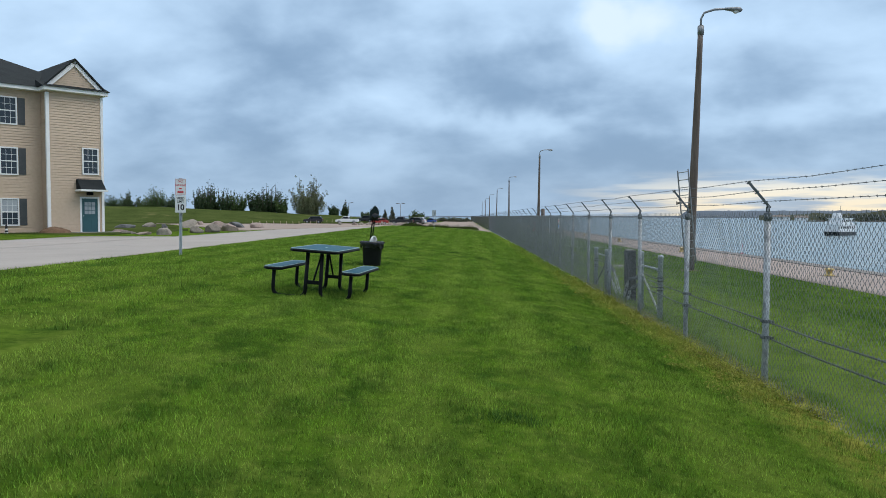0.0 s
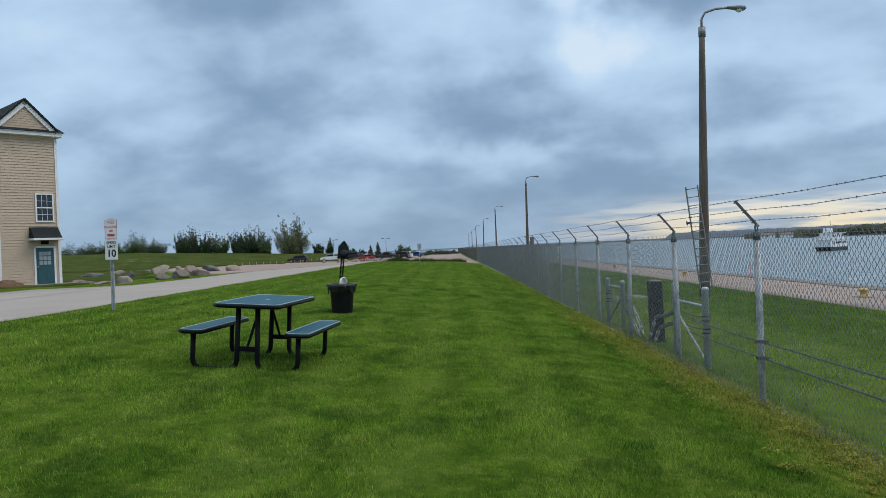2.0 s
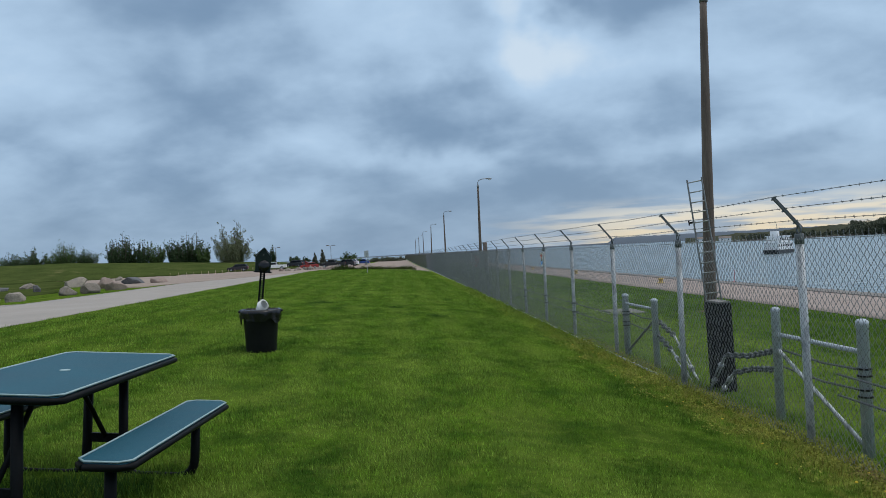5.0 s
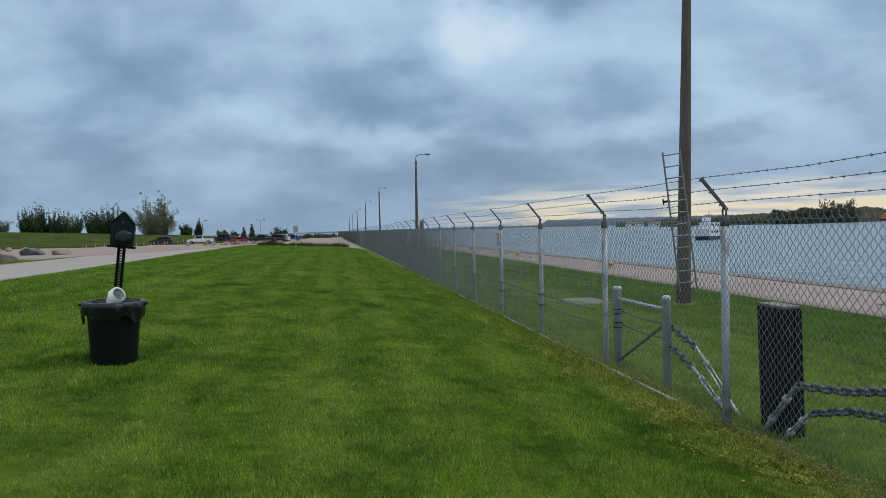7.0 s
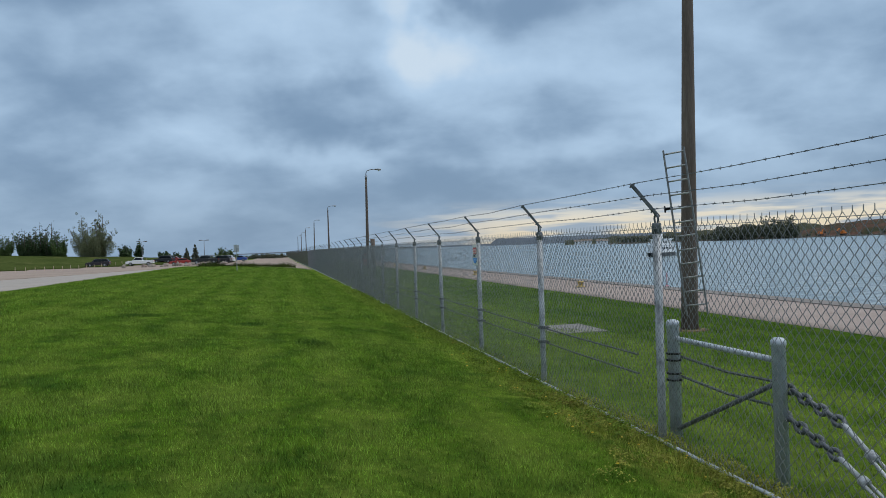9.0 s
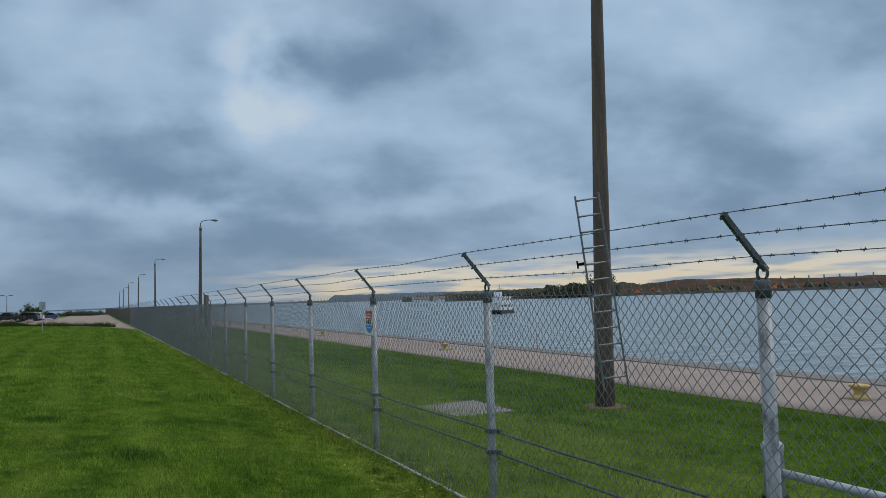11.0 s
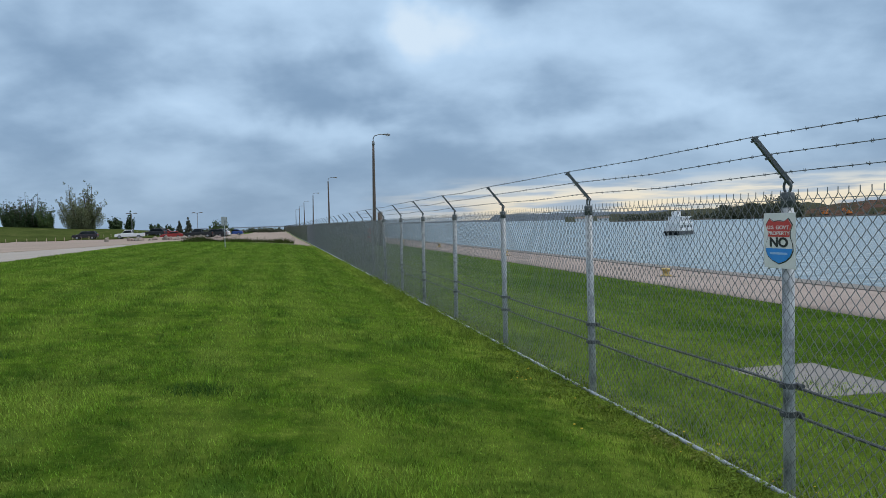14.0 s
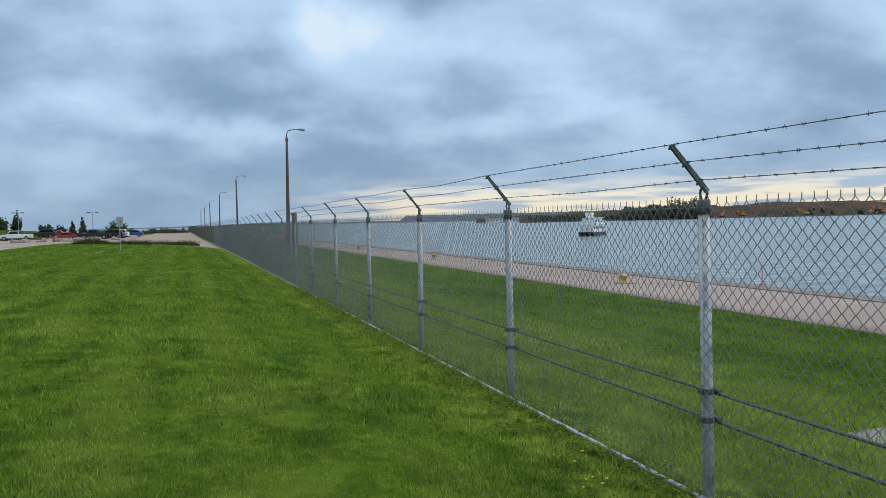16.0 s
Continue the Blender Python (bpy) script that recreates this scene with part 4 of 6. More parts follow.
def picnic_table():
    x, y = -1.71, 13.0
    t = empty("picnic_table", "dark green steel picnic table with two benches, black legs", "picnic table",
              m=pose(x, y, ground_z(x, y) + 0.005, 0, 0, -5.5) @ pose(0, 0, 0, 0, 4.2, 0))
    coated_slab("tabletop", t, 0.382, 0.755, 0.745, "dark green perforated tabletop")
    bm = bmesh.new()
    lathe(bm, [(0.03, 0.743), (0.03, 0.749), (0.022, 0.750)], 14)
    part("umbrella_plug", bm, EDGEPALE, t)
    for s in (-1, 1):
        o = coated_slab("bench", t, 0.137, 0.765, 0.43, "dark green perforated bench seat")
        bx = 0.605 if s > 0 else -0.655
        o.location.x = bx
        for e in (-1, 1):
            bm = bmesh.new()
            yy = 0.52 if e > 0 else -0.66
            bent(bm, [(s * 0.115, yy, 0.70), (s * 0.125, yy, -0.028), (bx, yy, -0.028), (bx, yy, 0.39)], 0.030, 12, 0.13)
            part("leg", bm, BLACKSTEEL, t, smooth=True)
    for e in (-1, 1):
        bm = bmesh.new()
        yy = 0.52 if e > 0 else -0.66
        box(bm, (-0.12, yy - 0.012, 0.19), (0.12, yy + 0.012, 0.25), 0.004)
        part("cross_bar", bm, BLACKSTEEL, t)
        bm = bmesh.new()
        tube(bm, [(0, yy, 0.23), (0, yy - e * 0.40, 0.69)], 0.016, 8)
        part("brace", bm, BLACKSTEEL, t, smooth=True)


picnic_table()


def litter_bin():
    x, y = -1.75, 19.80
    t = empty("litter_bin", "round black plastic litter bin with a liner bag", "bin", m=pose(x, y, ground_z(x, y), 0, 1.5, 0) @ Matrix.Scale(0.90, 4))
    bm = bmesh.new()
    lathe(bm, [(0.235, 0.0), (0.245, 0.02), (0.285, 0.62), (0.30, 0.64), (0.30, 0.68), (0.27, 0.68), (0.265, 0.60), (0.23, 0.08)], 36)
    part("barrel", bm, BLACKPLASTIC, t, smooth=True)
    bm = bmesh.new()
    rng = random.Random(5)
    n, prof = 64, [(0.25, 0.52), (0.275, 0.66), (0.30, 0.705), (0.335, 0.70), (0.335, 0.64), (0.325, 0.58), (0.318, 0.52)]
    drop = [0.03 * noise.noise((math.cos(6.283 * k / n) * 2.0, math.sin(6.283 * k / n) * 2.0, 1.0)) * 3 for k in range(n)]
    rings = []
    for j, (r, z) in enumerate(prof):
        ring = []
        for k in range(n):
            a = 6.28318 * k / n
            w = 0.018 * noise.noise((math.cos(a) * 6, math.sin(a) * 6, j * 0.35)) * (1.6 if j > 2 else 0.7)
            ring.append(bm.verts.new(((r + w) * math.cos(a), (r + w) * math.sin(a), z + (drop[k] * (j - 3) * 0.55 if j > 3 else 0) + 0.012 * noise.noise((k * 0.5, j, 2)))))
        rings.append(ring)
    for a, b in zip(rings, rings[1:]):
        for k in range(n):
            bm.faces.new((a[k], a[(k + 1) % n], b[(k + 1) % n], b[k]))
    part("liner_bag", bm, BAGMAT, t, "crumpled glossy black liner bag", smooth=True)
    for s in (-1, 1):
        bm = bmesh.new()
        box(bm, (s * 0.335 - 0.03, -0.06, 0.655), (s * 0.335 + 0.03, 0.06, 0.685), 0.010)
        bmesh.ops.rotate(bm, verts=bm.verts, matrix=Matrix.Rotation(radians(8), 3, "Z"))
        part("handle", bm, BLACKPLASTIC, t)
    # what lies in it
    bm = bmesh.new()
    lathe(bm, [(0.24, 0.60), (0.20, 0.655), (0.10, 0.665), (0.0001, 0.66)], 20)
    for v in bm.verts:
        v.co.z += 0.05 * noise.noise(v.co * 9)
    part("rubbish_bag", bm, BAGMAT, t, "black bag of rubbish", smooth=True)
    e = empty("pvc_elbow", "white PVC pipe elbow sticking out of the litter bin", "pipe", m=t.matrix_basis @ Matrix.Scale(1.12 / 0.90, 4) @ pose(0.0, -0.02, 0.40, 0, 0, 55))
    bm = bmesh.new()
    pts = [(0, 0, 0), (0, 0, 0.12)] + [(0, -0.12 + 0.12 * math.cos(a), 0.12 + 0.12 * math.sin(a)) for a in np.linspace(0.2, 1.15, 8)]
    rings = tube(bm, pts, 0.064, 20, False)
    inner = tube(bm, pts, 0.055, 20, False)
    for k in range(20):
        bm.faces.new((rings[-1][k], rings[-1][(k + 1) % 20], inner[-1][(k + 1) % 20], inner[-1][k]))
    part("elbow", bm, PVC, e, smooth=True)
    bm = bmesh.new()
    d = (Vector(pts[-1]) - Vector(pts[-2])).normalized()
    c = Vector(pts[-1])
    for r0 in (0.071,):
        a1 = tube(bm, [c - d * 0.055, c + d * 0.004], r0, 20, False)
        a2 = tube(bm, [c - d * 0.055, c + d * 0.004], 0.059, 20, False)
        for i in (0, 1):
            for k in range(20):
                bm.faces.new((a1[i][k], a1[i][(k + 1) % 20], a2[i][(k + 1) % 20], a2[i][k]))
    part("socket_rim", bm, PVC, e, smooth=True)


litter_bin()


def bag_dispenser():
    x, y = -1.90, 20.25
    t = empty("bag_dispenser", "leaning black post with a dark green gabled bag dispenser", "dispenser", m=pose(x, y, ground_z(x, y), 0, 7.0, 8))
    bm = bmesh.new()
    # channel post with holes shown by its ladder of webs
    for s in (-1, 1):
        box(bm, (s * 0.027 - 0.014, -0.02, -0.1), (s * 0.027 + 0.014, 0.02, 1.30), 0.003)
    for k in range(47):
        z = -0.05 + k * 0.028
        box(bm, (-0.018, -0.012, z), (0.018, 0.012, z + 0.014))
    part("post", bm, BLACKSTEEL, t)
    bm = bmesh.new()
    w, h = 0.115, 0.345
    prism(bm, [(-w, 0), (w, 0), (w * 1.02, h - 0.12), (0, h + 0.02), (-w * 1.02, h - 0.12)], -0.075, 0.075, Matrix.Translation((0, 0, 1.18)), 0.006)
    case = part("case", bm, DARKGREEN, t)
    bm = bmesh.new()
    for s in (-1, 1):
        m = Matrix.Translation((0, 0, 1.18 + h + 0.03)) @ Matrix.Rotation(radians(s * 46), 4, "Y")
        box(bm, (0 if s > 0 else -0.185, -0.085, -0.008), (0.185 if s > 0 else 0, 0.085, 0.004), 0.002, m)
    part("gable_roof", bm, DARKGREEN, case)
    bm = bmesh.new()
    box(bm, (-0.135, -0.085, 1.165), (0.135, 0.08, 1.188), 0.004)
    part("tray", bm, BLACKSTEEL, case)
    bm = bmesh.new()
    bmesh.ops.create_icosphere(bm, subdivisions=3, radius=1.0, matrix=Matrix.Translation((0.01, -0.085, 1.27)) @ Matrix.Diagonal((0.085, 0.035, 0.085, 1)))
    for v in bm.verts:
        v.co += Vector((1, 0.5, 1)) * 0.03 * noise.noise(v.co * 14)
    part("loose_bag", bm, BAGMAT, case, "crumpled black bags")
    bm = bmesh.new()
    bmesh.ops.create_uvsphere(bm, u_segments=10, v_segments=6, radius=0.009, matrix=Matrix.Translation((0, -0.078, 1.44)))
    part("lock", bm, GALV, case)


bag_dispenser()


def road_sign():
    x, y = -6.95, 20.4
    t = empty("road_sign", "white road sign plates on a galvanised channel post", "road sign", m=pose(x, y, ground_z(x, y) + 0.10, 0, 1.0, -6))
    bm = bmesh.new()
    for s in (-1, 1):
        box(bm, (s * 0.028 - 0.012, 0, -0.4), (s * 0.028 + 0.012, 0.022, 1.95), 0.003)
    box(bm, (-0.02, 0.016, -0.4), (0.02, 0.026, 1.95), 0.002)
    part("post", bm, GALV, t)

    def plate(z, h, words):
        bm = bmesh.new()
        box(bm, (-0.15, -0.008, z), (0.15, -0.003, z + h), 0.002)
        p = part("plate", bm, SIGNWHITE, t)
        for txt, dz, size, mat, bold in words:
            lettering(txt, size, mat, p, pose(0, -0.0095, z + dz, 90, 0, 0), bold=bold)
        return p

    p = plate(1.49, 0.44, [("NO", 0.37, 0.10, SIGNRED, 0.001), ("PARKING", 0.265, 0.075, SIGNRED, 0.001)])
    bm = bmesh.new()
    box(bm, (-0.04, -0.0105, 1.655), (0.04, -0.0085, 1.685))
    part("letter_bar", bm, SIGNRED, p)
    bm = bmesh.new()
    box(bm, (-0.085, -0.0105, 1.55), (0.085, -0.0085, 1.60))
    part("letter_bar", bm, SIGNRED, p)
    for r in ((-0.14, 0.135, 1.50, 1.506), (-0.14, 0.135, 1.914, 1.92)):
        bm = bmesh.new()
        box(bm, (r[0], -0.0105, r[2]), (r[1], -0.0085, r[3]))
        part("border", bm, SIGNRED, p)
    for xx in (-0.14, 0.134):
        bm = bmesh.new()
        box(bm, (xx, -0.0105, 1.50), (xx + 0.006, -0.0085, 1.92))
        part("border", bm, SIGNRED, p)
    plate(1.03, 0.45, [("SPEED", 0.375, 0.082, SIGNBLACK, 0.002), ("LIMIT", 0.29, 0.082, SIGNBLACK, 0.002), ("10", 0.135, 0.22, SIGNBLACK, 0.006)])


road_sign()


def fence_sign(y):
    """The shield sign wired to a fence post."""
    t = empty("warning_sign", "white sign with a red and blue shield on the fence", "sign", m=pose(FENCE_X - 0.052, y, fence_base(y) + 1.64, 0, 0, -90) @ Matrix.Diagonal((0.97, 1, 0.69, 1)))
    bm = bmesh.new()
    box(bm, (-0.155, -0.004, -0.25), (0.155, 0.0, 0.25), 0.0015)
    part("plate", bm, SIGNWHITE, t)

    def outline(k):
        half = [(0.0, 0.185), (0.055, 0.178), (0.095, 0.205), (0.135, 0.145), (0.112, 0.085), (0.112, 0.03), (0.135, -0.03), (0.138, -0.09), (0.115, -0.145), (0.07, -0.185), (0.0, -0.215)]
        pts = half + [(-x, z) for x, z in half[-2:0:-1]]
        return [(x * k, z * k) for x, z in pts]

    def cut(name, mat, k, z0, z1, dy):
        pts = outline(k)
        out = []
        for (x0, a), (x1, b) in zip(pts, pts[1:] + pts[:1]):
            ca, cb = min(max(a, z0), z1), min(max(b, z0), z1)
            for c in (ca, cb):
                f = 0 if a == b else (c - a) / (b - a)
                q = (x0 + (x1 - x0) * min(1, max(0, f)), c)
                if (z0 <= min(max(a, b), z1) and z1 >= min(a, b) and max(a, b) >= z0) and (not out or math.hypot(q[0] - out[-1][0], q[1] - out[-1][1]) > 1e-5):
                    out.append(q)
        bm = bmesh.new()
        prism(bm, out, dy - 0.001, dy)
        return part(name, bm, mat, t)

    cut("shield_border", SIGNBLACK, 1.0, -1, 1, -0.0045)
    cut("shield_field", SIGNWHITE, 0.955, -1, 1, -0.006)
    cut("shield_top", SHIELDRED, 0.95, 0.035, 1, -0.0075)
    blue = cut("shield_base", SHIELDBLUE, 0.95, -1, -0.07, -0.0075)
    f = (90, 0, 0)
    lettering("U.S. GOVT.", 0.046, SIGNWHITE, t, pose(0, -0.0095, 0.118, *f), bold=0.0006)
    lettering("PROPERTY", 0.046, SIGNWHITE, t, pose(0, -0.0095, 0.066, *f), bold=0.0006)
    lettering("NO", 0.115, SIGNBLACK, t, pose(0, -0.0095, -0.018, *f), bold=0.004)
    bm = bmesh.new()
    box(bm, (-0.085, -0.0095, -0.125), (0.085, -0.008, -0.105))
    part("letter_bar", bm, LIGHTBAR, blue)


fence_sign(8.92 + 3.05 * 6)

# ---- quay furniture ----


def mooring_bollard(y):
    x = 13.75
    t = empty("mooring_bollard", "worn yellow cast mooring bollard on the quay walk", "bollard", "mooring bollards", pose(x, y, ground_z(x, y) + 0.012) @ Matrix.Scale(0.85, 4))
    bm = bmesh.new()
    lathe(bm, [(0.22, 0.0), (0.22, 0.04), (0.13, 0.07), (0.11, 0.15), (0.13, 0.22), (0.18, 0.27), (0.16, 0.31), (0.07, 0.325)], 20)
    for v in bm.verts:
        if v.co.z > 0.21:
            v.co.y *= 1.35
    part("casting", bm, YELLOW, t, smooth=True)
    bm = bmesh.new()
    box(bm, (-0.27, -0.32, -0.03), (0.27, 0.32, 0.012), 0.01)
    part("base_plate", bm, QUAY, t, "rusty base plate")


for k in range(-1, 12):
    mooring_bollard(28.0 + 18.6 * k)
bm = bmesh.new()
tube(bm, [(16.2, 43.4, -0.62), (16.22, 43.43, -0.06)], 0.016, 8)
box(bm, (16.12, 43.36, -0.62), (16.28, 43.44, -0.585), 0.005)
tagged(part("marker_stake", bm, STAKE), "thin pink marker stake on the quay edge", "stake")


def pole_extras():
    x, y = 9.25, 29.72 + 60.5
    z = ground_z(x, y)
    t = empty("life_ring_box", "red life ring cabinet on the timber light pole", "cabinet", m=pose(x - 0.42, y - 0.30, z + 0.35))
    bm = bmesh.new()
    box(bm, (-0.27, -0.14, 0), (0.27, 0.12, 1.25), 0.05)
    part("cabinet", bm, SHIELDRED, t)
    bm = bmesh.new()
    box(bm, (-0.22, -0.155, 0.08), (0.22, -0.14, 1.17), 0.004)
    part("door", bm, SIGNRED, t)
    bm = bmesh.new()
    tube(bm, [(x + 0.55, y, z - 0.2), (x + 0.55, y, z + 3.0)], 0.22, 14)
    tagged(part("timber_stub", bm, POLE, smooth=True), "short thick timber pile beside the light pole", "pile")


pole_extras()

# ---- the apartment building ----


def courses(bm, p, q, z0, z1, h=0.15, out=0.028):
    """Lap siding between two ground points: each board leans out at its foot."""
    p, q = Vector((*p, 0)), Vector((*q, 0))
    d = (q - p).normalized()
    nrm = Vector((d.y, -d.x, 0))
    n = int(round((z1 - z0) / h))
    for k in range(n):
        a, b = z0 + (z1 - z0) * k / n, z0 + (z1 - z0) * (k + 1) / n
        v = [bm.verts.new(c + nrm * o + Vector((0, 0, z))) for c, o, z in ((p, out, a), (q, out, a), (q, 0.001, b), (p, 0.001, b), (p, 0.0, a), (q, 0.0, a))]
        bm.faces.new(v[:4])
        bm.faces.new((v[4], v[5], v[1], v[0]))


def sash_window(parent, m, w, h, blind=0.0):
    """White framed sash window: frame, two panes with glazing bars; m puts its lower middle on the wall, facing -y."""
    bm = bmesh.new()
    t = 0.075
    for lo, hi in (((-w / 2 - t, -0.05, -t), (w / 2 + t, 0.02, 0)), ((-w / 2 - t, -0.05, h), (w / 2 + t, 0.02, h + t)), ((-w / 2 - t, -0.05, 0), (-w / 2, 0.02, h)), ((w / 2, -0.05, 0), (w / 2 + t, 0.02, h)), ((-w / 2, -0.035, h / 2 - 0.03), (w / 2, 0.02, h / 2 + 0.03))):
        box(bm, lo, hi)
    win = part("window", bm, TRIM, parent)
    win.matrix_basis = m
    for z0, z1 in ((0, h / 2 - 0.03), (h / 2 + 0.03, h)):
        bm = bmesh.new()
        box(bm, (-w / 2, -0.012, z0), (w / 2, -0.004, z1))
        part("pane", bm, GLASS, win)
        bm = bmesh.new()
        for k in (1, 2):
            xx = -w / 2 + w * k / 3
            box(bm, (xx - 0.008, -0.018, z0), (xx + 0.008, -0.012, z1))
        zz = (z0 + z1) / 2
        box(bm, (-w / 2, -0.0185, zz - 0.008), (w / 2, -0.0125, zz + 0.008))
        part("glazing_bar", bm, TRIM, win)
    if blind:
        bm = bmesh.new()
        box(bm, (-w / 2 + 0.01, -0.0145, h * (1 - blind)), (w / 2 - 0.01, -0.0128, h - 0.01))
        part("blind", bm, CURTAIN, win, "pale lowered blind")
    return win


def shutter_pair(parent, x, y, z, w, h):
    for s in (-1, 1):
        bm = bmesh.new()
        x0 = x + s * (w / 2 + 0.11 + 0.19)
        box(bm, (x0 - 0.19, y - 0.045, z - 0.04), (x0 + 0.19, y, z + h + 0.04), 0.006)
        for k in range(16):
            zz = z + 0.04 + k * (h - 0.1) / 16
            box(bm, (x0 - 0.14, y - 0.056, zz), (x0 + 0.14, y - 0.045, zz + 0.05))
        part("shutter", bm, SHUTTER, parent, "charcoal louvred shutter")


def gable(parent, x0, x1, y, z, rise, mat, deep):
    """A gabled dormer front over the eaves, with white raking boards and its two roof slopes."""
    xm = (x0 + x1) / 2
    bm = bmesh.new()
    prism(bm, [(x0, z), (x1, z), (xm, z + rise)], y, y + 0.15)
    w = part("gable_wall", bm, mat, parent)
    bm = bmesh.new()
    n = int(rise / 0.12)
    for k in range(n):
        f = k / n
        xa, xb = x0 + (xm - x0) * f, x1 - (x1 - xm) * f
        box(bm, (xa + 0.1, y - 0.014, z + rise * f), (xb - 0.1, y - 0.002, z + rise * f + 0.03))
    part("gable_siding", bm, mat, w)
    for s, xe in ((-1, x0), (1, x1)):
        bm = bmesh.new()
        a = math.atan2(rise, abs(xm - xe))
        L = math.hypot(rise, xm - xe)
        m = Matrix.Translation((xm, y, z + rise + 0.02)) @ Matrix.Rotation(a if s > 0 else -a, 4, "Y")
        lo, hi = (0, L + 0.12) if s > 0 else (-L - 0.12, 0)
        box(bm, (lo, -0.10, -0.26), (hi, 0.0, -0.04), 0.0, m)
        part("raking_board", bm, TRIM, parent)
        bm = bmesh.new()
        lo, hi = (-0.02, L + 0.3) if s > 0 else (-L - 0.3, 0.02)
        box(bm, (lo, -0.20, -0.03), (hi, deep, 0.06), 0.0, m)
        part("gable_roof", bm, ROOF, parent)


def apartment_building():
    t = empty("apartment_building", "three-storey tan and white apartment building with dark shingle roofs", "building",
              m=pose(-21.08, 45.3, 0.44, 0, 0, 48.3))
    H = 8.12
    # wing, main block, bay
    bm = bmesh.new()
    box(bm, (-3.07, 0.0, -0.5), (0, 12, H))
    wing = part("wing_wall", bm, SIDING, t)
    bm = bmesh.new()
    box(bm, (-26, 0.93, -0.5), (-3.07, 12, H))
    wall = part("wall", bm, SIDING, t)
    bay = [(-8.97, 0.93), (-8.38, 0.40), (-6.62, 0.40), (-6.03, 0.93)]
    bm = bmesh.new()
    a = [bm.verts.new((x, y, -0.5)) for x, y in bay]
    b = [bm.verts.new((x, y, H + 0.06)) for x, y in bay]
    for k in range(4):
        bm.faces.new((a[k], a[(k + 1) % 4], b[(k + 1) % 4], b[k]))
    bm.faces.new(b)
    bayw = part("bay_wall", bm, WHITESIDING, t, "white sided bay")
    for nm, segs, mat, par in (("siding", [((-3.05, -0.001), (0, -0.001))], SIDING, wing), ("siding", [((-3.071, 0.93), (-3.071, 0.0))], SIDING, wing),
                               ("siding", [((0.001, 0.0), (0.001, 12))], SIDING, wing), ("siding", [((-6.03, 0.929), (-3.09, 0.929))], SIDING, wall), ("siding", [((-26, 0.929), (-8.97, 0.929))], SIDING, wall),
                               ("siding", [((-8.97, 0.928), (-8.38, 0.398))], WHITESIDING, bayw), ("siding", [((-8.38, 0.398), (-6.62, 0.398))], WHITESIDING, bayw), ("siding", [((-6.62, 0.398), (-6.03, 0.928))], WHITESIDING, bayw)):
        bm = bmesh.new()
        for p, q in segs:
            courses(bm, p, q, 0.05, H - 0.1)
        part(nm, bm, mat, par)
    bm = bmesh.new()
    box(bm, (-3.15, -0.06, 0), (-2.97, 0.10, H - 0.1), 0.005)
    part("corner_board", bm, TRIM, t)
    bm = bmesh.new()
    box(bm, (-0.10, -0.06, 0), (0.05, 0.10, H - 0.1), 0.005)
    part("corner_board", bm, TRIM, t)
    # eaves
    for lo, hi in (((-3.35, -0.38, H - 0.02), (0.26, 12.4, H + 0.20)), ((-26, 0.5, H - 0.02), (-3.35, 12.4, H + 0.20)), ((-9.35, 0.0, H + 0.06), (-5.65, 0.5, H + 0.30))):
        bm = bmesh.new()
        box(bm, lo, hi, 0.02)
        part("eave", bm, TRIM, t)
    # roofs
    bm = bmesh.new()
    v = [bm.verts.new(p) for p in ((-26, 0.42, H + 0.2), (0.5, 0.42, H + 0.2), (0.5, 12.5, H + 0.2), (-26, 12.5, H + 0.2), (-22, 6.3, H + 2.6), (-3.57, 6.3, H + 2.6))]
    for f in ((0, 1, 5, 4), (1, 2, 5), (2, 3, 4, 5), (3, 0, 4), (3, 2, 1, 0)):
        bm.faces.new([v[i] for i in f])
    part("roof", bm, ROOF, t)
    for x0, x1, y0, zz in ((-3.45, 0.34, -0.48, 0.2), (-9.45, -5.55, -0.10, 0.30)):
        bm = bmesh.new()
        prism(bm, [(0, 0), (1.1, 0.42), (1.1, 0)], x0, x1, Matrix.Translation((0, y0, H + zz)) @ Matrix.Rotation(radians(90), 4, "Z") @ Matrix.Diagonal((1, -1, 1, 1)))
        bmesh.ops.recalc_face_normals(bm, faces=bm.faces)
        part("roof_skirt", bm, ROOF, t)
    gable(t, -3.10, 0.0, -0.02, H + 0.38, 1.52, SIDING, 6.5)
    gable(t, -9.15, -5.85, 0.35, H + 0.48, 1.34, WHITESIDING, 5.8)
    # windows
    for k, z in enumerate((0.50, 3.36, 6.18)):
        sash_window(t, pose(-4.82, 0.91, z), 0.80, 1.42, 0.5 if k == 0 else 0.0)
        shutter_pair(t, -4.82, 0.91, z, 0.80, 1.42)
        sash_window(t, pose(-7.5, 0.375, z + 0.12), 0.92, 1.42, 0.45 if k == 0 else 0)
        a = math.degrees(math.atan2(0.53, 0.59))
        sash_window(t, pose(-6.303, 0.640, z + 0.12, 0, 0, a), 0.42, 1.42, 0.45 if k == 0 else 0)
        sash_window(t, pose(-8.697, 0.640, z + 0.12, 0, 0, -a), 0.42, 1.42)
        for xx in (-14, -17.5, -21):
            sash_window(t, pose(xx, 0.91, z), 1.0, 1.42)
            shutter_pair(t, xx, 0.91, z, 1.0, 1.42)
    sash_window(t, pose(-0.72, -0.02, 3.50), 0.80, 1.42)
    # entrance door, awning, step
    bm = bmesh.new()
    for lo, hi in (((-1.36, -0.05, 0), (-1.26, 0.02, 2.12)), ((-0.34, -0.05, 0), (-0.24, 0.02, 2.12)), ((-1.36, -0.05, 2.02), (-0.24, 0.02, 2.12))):
        box(bm, lo, hi)
